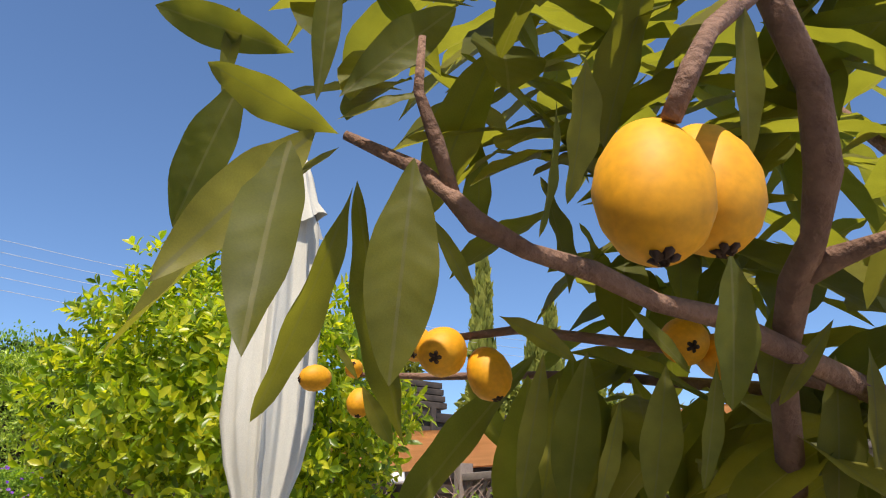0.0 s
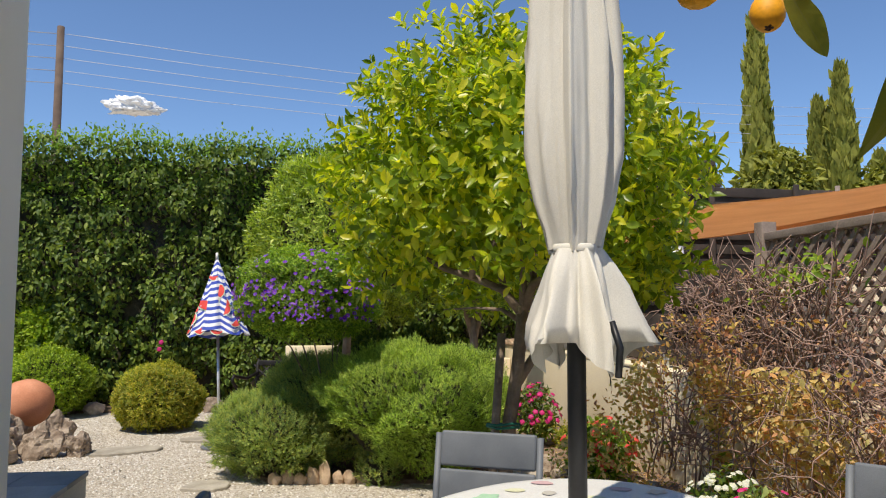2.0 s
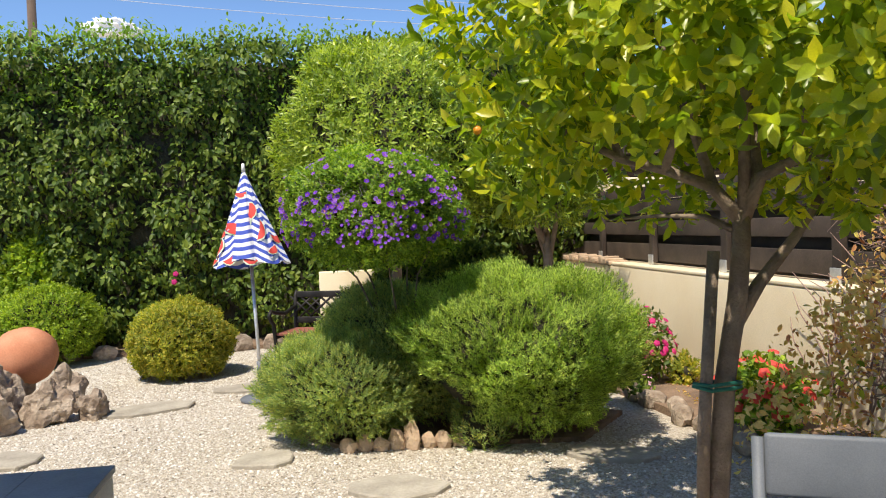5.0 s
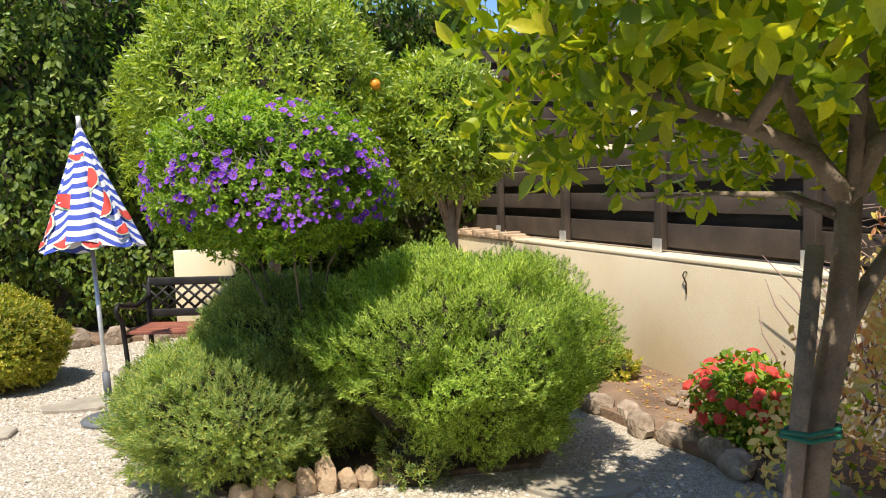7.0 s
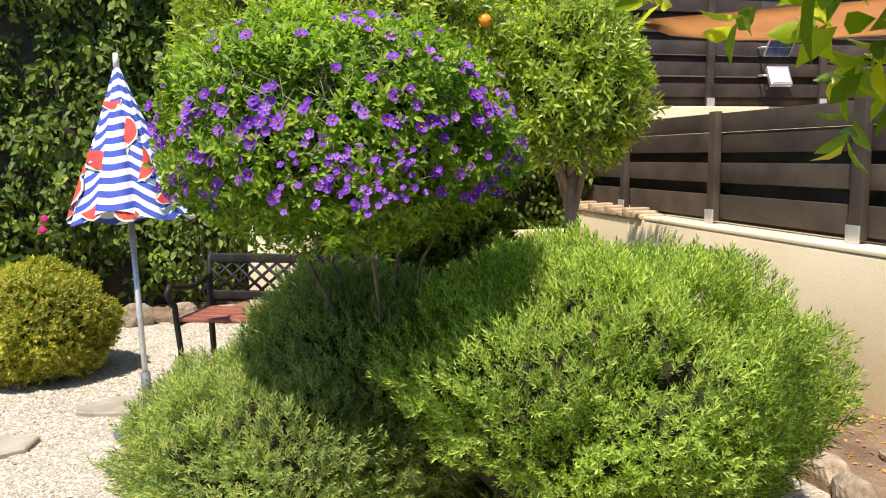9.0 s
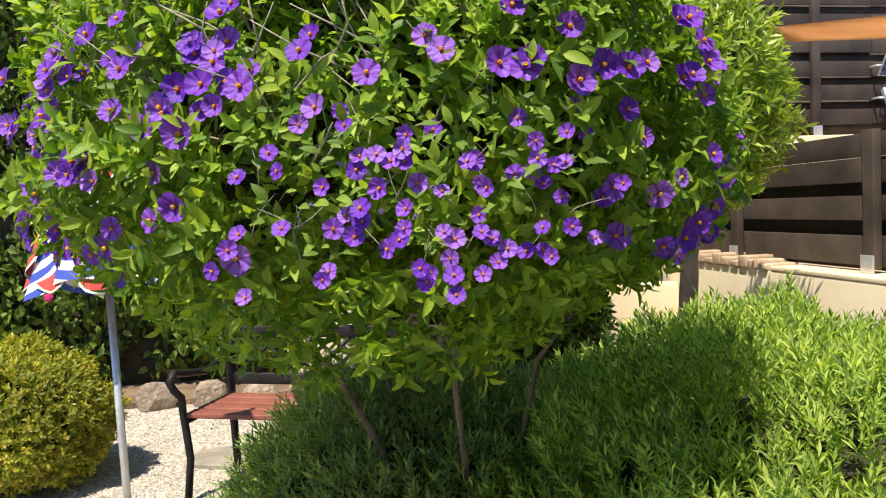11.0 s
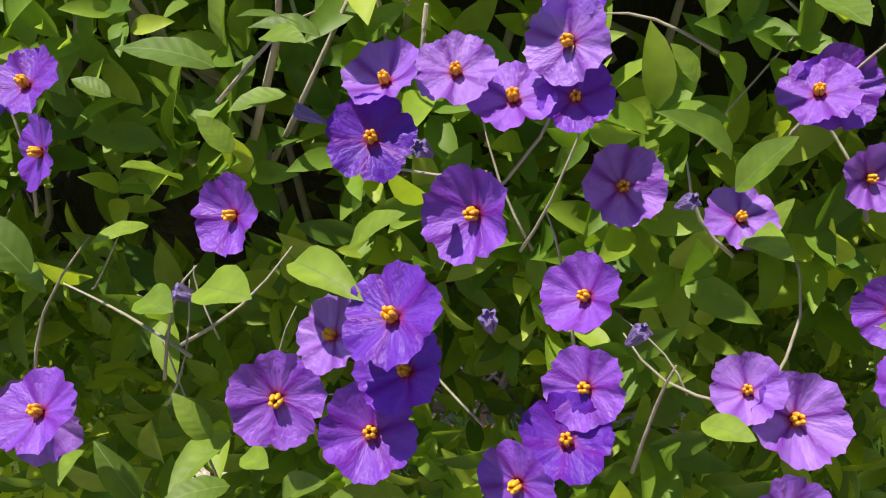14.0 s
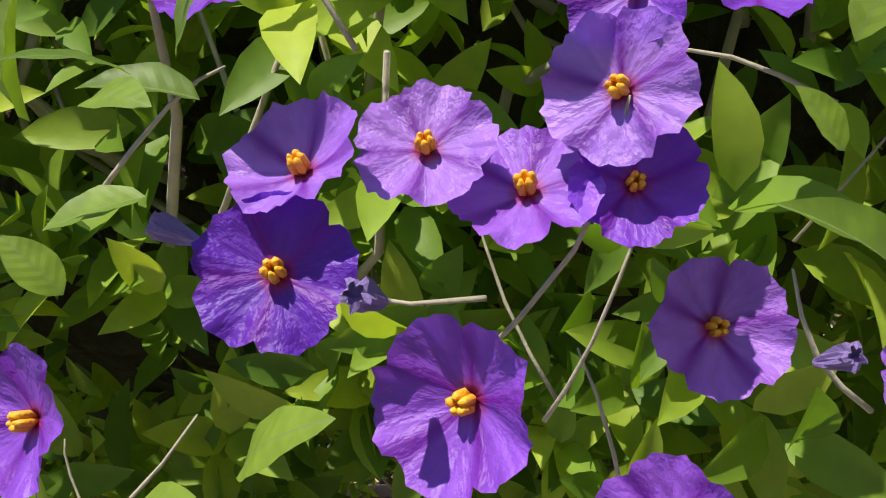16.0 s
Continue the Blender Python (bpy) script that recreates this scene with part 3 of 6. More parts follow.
# ---- hedge ----
def hedge():
    h = thing("ivy_hedge", "tall clipped dark green ivy hedge", "hedge", HOUSE)
    top = 3.68
    bm = bmesh.new()
    cols = []
    for i in range(121):
        v = -10.2 + 13.2 * i / 120
        zt = top - 0.28 + 0.16 * noise.noise(Vector((v * 0.9, 0, 7))) + 0.1 * noise.noise(Vector((v * 5, 1, 3)))
        cols.append([bm.verts.new(q) for q in ((v, 11.5, 0 if v < 1.7 else 0.7), (v, 11.47, zt * 0.6), (v, 11.55, zt), (v, 11.85, zt), (v, 11.85, 0 if v < 1.7 else 0.7))])
    for a, b_ in zip(cols, cols[1:]):
        for k in range(4):
            bm.faces.new((a[k], b_[k], b_[k + 1], a[k + 1]))
    # added dark core: paints the hedge's inner shade and stops light
    part("shade_core", bm, M_CORE, h)
    n = 50000
    v, z = rng.uniform(-10, 3.05, n), rng.uniform(0.12, top, n)
    stay = (v < 1.7) | (z > 0.6)
    v, z = v[stay], z[stay]
    n = len(v)
    bulge = np.array([0.34 * noise.noise(Vector((a * 1.1, b * 1.2, 2))) + 0.32 * noise.noise(Vector((a * 3.4, b * 3.4, 5))) for a, b in zip(v, z)])
    u = 11.28 + bulge + 0.18 * rng.random(n) ** 2 + 0.16 * np.clip((0.9 - z) / 0.9, 0, 1)
    p = np.stack([v, u, z], 1)
    a = rng.normal(0, 0.7, p.shape) + np.array([0, -0.25, -0.8])
    part("foliage", strew("hedge_leaves", BROAD, p, basis(a, np.tile([0, -1.0, 0.45], (n, 1)), rng, 0.5), 0.084 * rng.uniform(0.55, 1.35, n)), L_HEDGE, h)
    n = 26500
    v = rng.uniform(-10, 3.05, n)
    hump = np.array([0.16 * noise.noise(Vector((a * 0.9, 0, 7))) + 0.1 * noise.noise(Vector((a * 4, 0, 3))) for a in v])
    z = top + 0.05 + hump - 1.0 * rng.random(n) ** 1.5 + 0.07 * rng.normal(0, 1, n)
    p = np.stack([v, 11.25 + rng.random(n) * 0.75, z], 1)
    a = rng.normal(0, 0.8, p.shape) + np.array([0, -0.2, 0.6])
    # the lighter green of this top band also paints in the sun on it
    part("young_growth", strew("hedge_top", BROAD, p, basis(a, np.tile([0, -0.5, 1.0], (n, 1)), rng, 0.6), 0.06 * rng.uniform(0.5, 1.3, n)), L_CREEPER, h, "young shoots along the top, lightened for the sun on them")
    return h


ivy = hedge()


# ---- shrubs ----
SPRIG_N = sprig(11, 1.0, NARROW, 0.85, 0.42)
SPRIG_B = sprig(6, 0.8, LEAF2, 1.0, 0.55)
SPRIG_P = sprig(7, 1.0, BROAD, 1.0, 0.62)
SPRIG_O = sprig(8, 1.0, blade(0.30, 2, 0.15, 0.2), 1.0, 0.62)
SPRIG_Q = sprig(6, 1.0, blade(0.42, 5, 0.22, 0.25, 0.0, 0.45), 1.05, 0.66)


def shrub(name, label, x, y, size, cz, n, leaf, template, length, lumps=0.1, seed=0.0, low=-0.75, up=0.35, core=0.86, freq=2.2, group="", square=2.0, taper=0.0, clear=None):
    s = thing(name, label, "shrub", pose(x, y, 0), group)
    # dark blob put in as the shade between the shoots
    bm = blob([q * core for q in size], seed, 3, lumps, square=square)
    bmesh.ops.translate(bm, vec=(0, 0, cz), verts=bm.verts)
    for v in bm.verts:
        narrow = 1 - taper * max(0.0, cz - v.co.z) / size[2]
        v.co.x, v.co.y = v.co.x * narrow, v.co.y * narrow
    part("shade_core", bm, M_CORE, s)
    me = shoots(name + "_shoots", n, size, rng, template, length, lumps, seed, low, up, 0.2, freq, clear, square)
    me.transform(Matrix.Translation((0, 0, cz)))
    if taper:
        co = np.zeros(len(me.vertices) * 3, dtype=np.float32)
        me.vertices.foreach_get("co", co)
        co = co.reshape(-1, 3)
        co[:, :2] *= (1 - taper * np.clip(cz - co[:, 2], 0, None) / size[2])[:, None]
        me.vertices.foreach_set("co", co.reshape(-1))
    part("foliage", me, leaf, s)
    bm = bmesh.new()
    for k in range(7):
        a = k * 0.9
        tube(bm, [(0.04 * math.cos(a), 0.04 * math.sin(a), 0), (0.35 * size[0] * math.cos(a), 0.35 * size[1] * math.sin(a), cz * 0.8)], [0.012, 0.006], 5)
    part("stem", bm, M_TWIG, s)
    return s


# shoots cleared low on the left so the dark core paints a shaded hollow
shrub("mound_shrub", "large clipped bright green feathery mound", -2.38, 6.16, (0.70, 0.66, 0.49), 0.50, 21000, L_HEBE, SPRIG_N, 0.058, 0.24, 1.3, up=0.6, core=0.78, freq=3.4, square=2.9, taper=0.36, clear=((-0.52, -0.52, -0.38), 0.36))
shrub("mound_shrub", "low grey-green clipped mound edged by stones", -3.45, 5.78, (0.47, 0.43, 0.34), 0.32, 10500, L_HEBE2, SPRIG_N, 0.052, 0.24, 4.1, up=0.55, core=0.8, freq=3.6, square=2.35, taper=0.14)
shrub("mound_shrub", "grey-green mound shaded by the flowering bush", -3.22, 6.12, (0.54, 0.46, 0.47), 0.45, 9500, L_HEBE2, SPRIG_N, 0.062, 0.13, 7.7, up=0.7)
shrub("ball_shrub", "round clipped yellow-green ball of box", -5.93, 7.42, (0.44, 0.44, 0.36), 0.335, 7000, L_BOX, SPRIG_B, 0.052, 0.14, 2.2, freq=3.2)
shrub("ball_shrub", "round bright green clipped ball behind the jar", -7.95, 7.8, (0.55, 0.5, 0.42), 0.40, 5500, L_LIME, SPRIG_B, 0.058, 0.15, 5.2, freq=3.2)
shrub("lime_shrub", "small lime-green shrub against the hedge", -8.75, 8.6, (0.45, 0.4, 0.6), 0.9, 3000, L_LIME, SPRIG_P, 0.10, 0.2, 3.2)
shrub("tuft", "small grey-green tuft by the edging stones", -2.54, 5.78, (0.13, 0.1, 0.16), 0.1, 260, L_HEBE2, SPRIG_N, 0.07, 0.2, 8.2, up=0.9)


# added shrubs: cover the bright wall with a dark mass below the trees
for v_, u_, size_, cz_ in ((0.62, 10.6, (0.48, 0.26, 0.50), 0.5), (1.38, 10.55, (0.42, 0.26, 0.56), 0.52)):
    g = at_house(v_, u_)
    shrub("filler_shrub", "added dark green shrub filling the shade below the orange trees", g.x, g.y, size_, cz_, 1500, L_HEDGE, SPRIG_P, 0.085, 0.25, 3.0 + v_)


# ---- blue potato bush with its flowers ----
def flower_meshes(variant):
    r0, seg = random.Random(variant), 60
    vs, fs = [], []
    rings = (0.07, 0.2, 0.38, 0.56, 0.74, 0.88, 1.0)
    cup, skew = r0.uniform(0.02, 0.4), r0.uniform(-0.12, 0.12)
    for i, r in enumerate(rings):
        for k in range(seg):
            a = 2 * math.pi * k / seg
            notch = abs(math.sin(2.5 * a)) ** 0.45
            lobe = 1 + (0.15 * notch - 0.09) * r ** 2 + r ** 4 * (0.025 * math.sin(17 * a + variant) + 0.018 * math.sin(29 * a + 2 * variant))
            ruff = (0.06 * math.sin(7 * a + 1.7 * variant) + 0.04 * math.sin(13 * a + 2 * variant) + 0.02 * math.sin(23 * a + variant)) * r ** 3 + 0.035 * r * abs(math.cos(5 * a + 0.4)) + 0.07 * r * abs(math.cos(2.5 * a)) ** 0.7
            x, y = r * lobe * math.cos(a), r * lobe * math.sin(a)
            vs.append((x, y, cup * r * r - 0.06 * (1 - r) + ruff + skew * x * r))
    for i in range(len(rings) - 1):
        for k in range(seg):
            a, b_ = i * seg + k, i * seg + (k + 1) % seg
            fs.append((a, b_, b_ + seg, a + seg))
    fs.append(tuple(range(seg)))
    pet = mesh_of("petals", vs, fs)
    bm = bmesh.new()
    for k in range(5):
        a = 2 * math.pi * k / 5 + 0.3
        c, s = math.cos(a), math.sin(a)
        tube(bm, [(0.05 * c, 0.05 * s, -0.04), (0.10 * c, 0.10 * s, 0.08), (0.095 * c, 0.095 * s, 0.24 + 0.03 * math.sin(k * 2)), (0.075 * c, 0.075 * s, 0.31)], [0.03, 0.065, 0.06, 0.025], 6)
    st = bpy.data.meshes.new("stamens")
    bm.to_mesh(st)
    bm.free()
    for q in st.polygons:
        q.use_smooth = True
    return pet, st


def petal_material():
    m, nt, b = base_mat("violet_petal", 0.5)
    tc, sp = nt.nodes.new("ShaderNodeTexCoord"), nt.nodes.new("ShaderNodeSeparateXYZ")
    nt.links.new(tc.outputs["Object"], sp.inputs[0])

    def op(kind, a, b2=None):
        x = nt.nodes.new("ShaderNodeMath")
        x.operation = kind
        for s, v in ((0, a), (1, b2)):
            if v is None:
                continue
            if isinstance(v, (int, float)):
                x.inputs[s].default_value = v
            else:
                nt.links.new(v, x.inputs[s])
        return x.outputs[0]
    ang = op("ARCTAN2", sp.outputs[1], sp.outputs[0])
    rad = op("SQRT", op("ADD", op("MULTIPLY", sp.outputs[0], sp.outputs[0]), op("MULTIPLY", sp.outputs[1], sp.outputs[1])))
    star = op("POWER", op("ABSOLUTE", op("COSINE", op("MULTIPLY", ang, 2.5))), 8.0)
    oi = nt.nodes.new("ShaderNodeObjectInfo")
    body = ramp(nt, oi.outputs["Random"], [(0.0, (0.13, 0.022, 0.50)), (0.3, (0.25, 0.065, 0.68)), (0.65, (0.34, 0.115, 0.77)), (1.0, (0.45, 0.22, 0.86))])
    vein = ramp(nt, star, [(0.0, (0, 0, 0)), (1.0, (1, 1, 1))])
    col = mixed(nt, body, (0.17, 0.006, 0.40), op("MULTIPLY", vein, op("SUBTRACT", 1.1, op("MULTIPLY", rad, 0.55))), "MIX")
    cb = nt.nodes.new("ShaderNodeCombineXYZ")
    nt.links.new(op("MULTIPLY", ang, 2.4), cb.inputs[0])
    nt.links.new(op("MULTIPLY", rad, 1.6), cb.inputs[1])
    nt.links.new(oi.outputs["Random"], cb.inputs[2])
    sn = nt.nodes.new("ShaderNodeTexNoise")
    sn.inputs["Scale"].default_value, sn.inputs["Detail"].default_value = 1.6, 4
    nt.links.new(cb.outputs[0], sn.inputs["Vector"])
    streak = sn.outputs[0]
    col = mixed(nt, col, ramp(nt, streak, [(0.3, (0.80, 0.74, 0.85)), (0.7, (1.12, 1.16, 1.08))]), 0.75)
    heart = ramp(nt, rad, [(0.10, (1, 1, 1)), (0.30, (0, 0, 0))])
    col = mixed(nt, col, (0.34, 0.02, 0.10), heart, "MIX")
    nt.links.new(col, b.inputs["Base Color"])
    tr, mx = nt.nodes.new("ShaderNodeBsdfTranslucent"), nt.nodes.new("ShaderNodeMixShader")
    nt.links.new(col, tr.inputs[0])
    mx.inputs[0].default_value = 0.35
    nt.links.new(b.outputs[0], mx.inputs[1])
    nt.links.new(tr.outputs[0], mx.inputs[2])
    nt.links.new(mx.outputs[0], nt.nodes["Material Output"].inputs[0])
    bumped(nt, b, streak, 0.2, 0.04)
    return m


M_PETAL = petal_material()
M_STAMEN = surface("yellow_stamen", (0.85, 0.36, 0.01), (0.95, 0.52, 0.03), 0.5, 3, 20, 0.2, 0.02)
FLOWERS = [flower_meshes(k) for k in range(6)]
for pm, sm in FLOWERS:
    pm.materials.append(M_PETAL)
    sm.materials.append(M_STAMEN)

BUSH = Vector((-3.13, 5.68, 1.44))
BSIZE = (0.485, 0.51, 0.335)
bush = thing("potato_bush", "flowering blue potato bush clipped into a dome", "shrub", pose(BUSH.x, BUSH.y, 0))


def bush_flower(p, facing, r, k):
    pm, sm = FLOWERS[k % len(FLOWERS)]
    f = part("flower", pm, None, bush)
    q = Vector(facing).to_track_quat("Z", "Y").to_matrix().to_4x4() @ Matrix.Rotation(k * 1.9, 4, "Z")
    f.matrix_basis = Matrix.Translation(Vector(p) - Vector((BUSH.x, BUSH.y, 0))) @ q @ Matrix.Diagonal((r, r, r, 1))
    part("stamen_cone", sm, None, f, "orange-yellow stamens")


def build_bush():
    # added core whose dark colour gives the bush its inner shade
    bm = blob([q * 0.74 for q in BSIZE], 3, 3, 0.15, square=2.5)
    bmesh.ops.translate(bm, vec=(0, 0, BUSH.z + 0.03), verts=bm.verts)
    part("shade_core", bm, M_CORE, bush)
    me = shoots("bush_shoots", 7600, BSIZE, rng, SPRIG_Q, 0.038, 0.20, 3.0, -0.88, 0.55, 0.30, 2.2, ((-2.895 - BUSH.x, 5.03 - BUSH.y, 1.345 - BUSH.z), 0.095), 2.5)
    me.transform(Matrix.Translation((0, 0, BUSH.z)))
    part("foliage", me, L_POTATO, bush)
    bm = bmesh.new()
    for k in range(5):
        a = k * 1.3
        c, s = math.cos(a), math.sin(a)
        tube(bm, [(0.05 * c, 0.38 + 0.05 * s, 0.0), (0.08 * c, 0.34 + 0.08 * s, 0.6), (0.20 * c, 0.16 + 0.2 * s, 1.03), (0.40 * c, 0.34 * s, 1.28)], [0.011, 0.008, 0.006, 0.003], 6, 0.3)
    part("stem", bm, M_BARK, bush)


build_bush()
# flower places read off the camera's view and laid on the bush front
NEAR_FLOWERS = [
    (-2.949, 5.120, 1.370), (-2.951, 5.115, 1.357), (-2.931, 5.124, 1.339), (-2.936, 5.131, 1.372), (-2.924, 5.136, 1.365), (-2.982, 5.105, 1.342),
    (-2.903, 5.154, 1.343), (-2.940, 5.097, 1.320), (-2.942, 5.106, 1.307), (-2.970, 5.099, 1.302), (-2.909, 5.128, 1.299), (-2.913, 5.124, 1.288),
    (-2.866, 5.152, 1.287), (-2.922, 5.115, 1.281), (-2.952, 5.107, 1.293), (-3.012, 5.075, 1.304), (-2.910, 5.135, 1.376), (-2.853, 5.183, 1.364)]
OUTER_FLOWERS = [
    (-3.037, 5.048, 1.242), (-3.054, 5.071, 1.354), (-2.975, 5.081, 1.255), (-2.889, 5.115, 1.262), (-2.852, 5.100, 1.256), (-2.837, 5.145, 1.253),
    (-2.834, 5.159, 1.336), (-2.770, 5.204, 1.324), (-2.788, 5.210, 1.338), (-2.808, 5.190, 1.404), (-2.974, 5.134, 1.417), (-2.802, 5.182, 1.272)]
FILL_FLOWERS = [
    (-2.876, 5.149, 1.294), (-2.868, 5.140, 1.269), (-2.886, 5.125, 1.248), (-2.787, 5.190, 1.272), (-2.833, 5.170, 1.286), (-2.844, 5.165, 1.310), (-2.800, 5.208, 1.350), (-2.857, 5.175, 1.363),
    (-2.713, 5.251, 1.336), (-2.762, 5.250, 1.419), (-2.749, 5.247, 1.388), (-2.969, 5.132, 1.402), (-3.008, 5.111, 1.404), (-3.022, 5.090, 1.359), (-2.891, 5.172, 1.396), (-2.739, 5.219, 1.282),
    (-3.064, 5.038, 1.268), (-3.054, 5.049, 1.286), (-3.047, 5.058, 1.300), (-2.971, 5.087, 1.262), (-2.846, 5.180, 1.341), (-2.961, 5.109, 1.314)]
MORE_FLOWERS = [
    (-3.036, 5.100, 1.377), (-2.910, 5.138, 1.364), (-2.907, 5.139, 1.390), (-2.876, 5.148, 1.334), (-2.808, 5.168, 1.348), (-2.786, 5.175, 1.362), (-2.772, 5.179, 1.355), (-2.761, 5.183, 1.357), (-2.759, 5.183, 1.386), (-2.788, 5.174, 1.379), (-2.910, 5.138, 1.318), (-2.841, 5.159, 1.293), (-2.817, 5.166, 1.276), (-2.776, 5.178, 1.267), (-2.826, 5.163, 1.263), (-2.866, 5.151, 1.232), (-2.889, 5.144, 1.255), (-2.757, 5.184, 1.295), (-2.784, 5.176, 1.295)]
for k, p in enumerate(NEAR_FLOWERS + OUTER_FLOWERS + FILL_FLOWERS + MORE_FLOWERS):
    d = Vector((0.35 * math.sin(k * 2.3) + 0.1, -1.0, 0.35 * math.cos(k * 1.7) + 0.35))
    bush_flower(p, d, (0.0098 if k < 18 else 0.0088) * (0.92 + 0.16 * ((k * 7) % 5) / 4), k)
fp, fd = on_dome(2200, [q * 1.09 for q in BSIZE], rng, 0.10, 3.0, -0.5, 0.04, square=2.5)
made = 0
for k, (p, d) in enumerate(zip(fp, fd)):
    w = Vector(p) + BUSH
    clump = noise.noise(Vector(d) * 4.5)
    if d[1] > 0.35 or rng.random() > (0.85 if d[2] < 0.35 else 0.34) * (1.25 if clump > 0.05 else 0.22) or made >= 300:
        continue
    if (w - Vector((-2.93, 5.08, 1.34))).length < 0.2 and w.z < 1.42:
        continue
    made += 1
    bush_flower(w, Vector(d) + Vector((0.3 * math.sin(k), -0.4, 0.35 + 0.2 * math.cos(k * 3))), 0.0148 * rng.uniform(0.75, 1.15), k)

M_BUD = surface("violet_bud", (0.16, 0.10, 0.36), (0.34, 0.25, 0.55), 0.6, 200, 900, 0.5, 0.001)
bm = lathe([(0.0, -1.0), (0.25, -0.9), (0.42, -0.3), (0.62, 0.5), (0.7, 0.9), (0.45, 1.0), (0.5, 0.7), (0.0, 0.5)], 20, lambda a, i: 1 + (0.28 * math.sin(5 * a + i) + 0.1 * math.sin(9 * a)) * (i > 1))
BUD = bpy.data.meshes.new("bud")
bm.to_mesh(BUD)
bm.free()
BUD.materials.append(M_BUD)
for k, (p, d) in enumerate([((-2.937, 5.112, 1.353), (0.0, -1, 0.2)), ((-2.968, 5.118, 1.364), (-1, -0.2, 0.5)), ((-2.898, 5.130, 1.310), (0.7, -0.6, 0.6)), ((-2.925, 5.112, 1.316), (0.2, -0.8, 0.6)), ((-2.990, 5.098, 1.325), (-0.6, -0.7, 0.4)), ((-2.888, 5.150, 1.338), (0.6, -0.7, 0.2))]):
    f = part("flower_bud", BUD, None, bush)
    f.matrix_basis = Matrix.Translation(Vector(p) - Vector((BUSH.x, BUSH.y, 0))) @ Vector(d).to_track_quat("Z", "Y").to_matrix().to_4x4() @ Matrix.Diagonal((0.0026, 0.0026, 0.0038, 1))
r5 = random.Random(33)
BIG = []
for w_, fold_, droop_ in ((0.42, 0.3, 0.3), (0.54, 0.16, 0.15), (0.48, 0.05, 0.45)):
    lm = mesh_of("large_leaf", *blade(w_, 10, fold_, droop_, 0.012, 0.45))
    lm.materials.append(L_POTATO_RIB)
    BIG.append(lm)
for k in range(230):
    p = Vector((r5.uniform(-3.06, -2.74), 0, r5.uniform(1.24, 1.41)))
    p.y = 5.115 + 0.30 * (p.x + 2.93) + r5.uniform(0.0, 0.03)
    a_ = Vector((r5.uniform(-0.9, 0.9), -0.5, r5.uniform(-0.3, 1.0))).normalized()
    if p.z < 1.265 + 0.55 * max(0.0, p.x + 2.87) + 0.3 * max(0.0, -2.99 - p.x) or any((p.x - q_[0]) ** 2 + (p.z - q_[2]) ** 2 < 0.017 ** 2 for q_ in NEAR_FLOWERS + OUTER_FLOWERS):
        continue
    f = part("large_leaf", BIG[k % 3], None, bush)
    s_ = r5.uniform(0.010, 0.023)
    up_ = Vector((0.1, -0.7, 0.7))
    z_ = (up_ - a_ * a_.dot(up_)).normalized()
    f.matrix_basis = Matrix.Translation(p - Vector((BUSH.x, BUSH.y, 0))) @ Matrix((a_, z_.cross(a_), z_)).transposed().to_4x4() @ Matrix.Diagonal((s_, s_, s_, 1))
r4 = random.Random(21)
for k in range(90):
    d = Vector((r4.uniform(-0.75, 0.9), -1.0, r4.uniform(-0.5, 0.45))).normalized()
    p0 = Vector((d.x * BSIZE[0], d.y * BSIZE[1], d.z * BSIZE[2])) * 0.88 + Vector((0, 0, BUSH.z))
    g_ = (Vector((r4.uniform(-0.7, 0.7), -0.45, r4.uniform(0.1, 1.0)))).normalized()
    pts = [p0 + g_ * s_ + Vector((0.008 * math.sin(k + s_ * 60), 0, 0.01 * math.cos(k * 2 + s_ * 40))) for s_ in (0, 0.05, 0.1, 0.15)]
    part("twig", tubed(pts, [0.0022, 0.0018, 0.0013, 0.0007], 5, 0.3), M_STEM, bush)



# dry grey twigs among the near leaves
for k in range(34):
    p0 = Vector((r4.uniform(-3.08, -2.76), 0, r4.uniform(1.25, 1.40)))
    p0.y = 5.17 + 0.30 * (p0.x + 2.93) + r4.uniform(-0.01, 0.03)
    g_ = Vector((r4.uniform(-0.8, 0.8), r4.uniform(-0.25, 0.1), r4.uniform(0.2, 1.0))).normalized()
    bend = Vector((r4.uniform(-1, 1), 0, r4.uniform(-1, 1)))
    n_ = r4.uniform(0.025, 0.06)
    pts = [p0 + g_ * n_ * q + bend * 0.008 * math.sin(3 * q) - Vector((BUSH.x, BUSH.y, 0)) for q in (0, 0.25, 0.5, 0.75, 1.0)]
    w_ = r4.uniform(0.0003, 0.0007)
    part("twig", tubed(pts, [w_, 0.9 * w_, 0.8 * w_, 0.65 * w_, 0.4 * w_], 5, 0.3), M_STEM, bush)


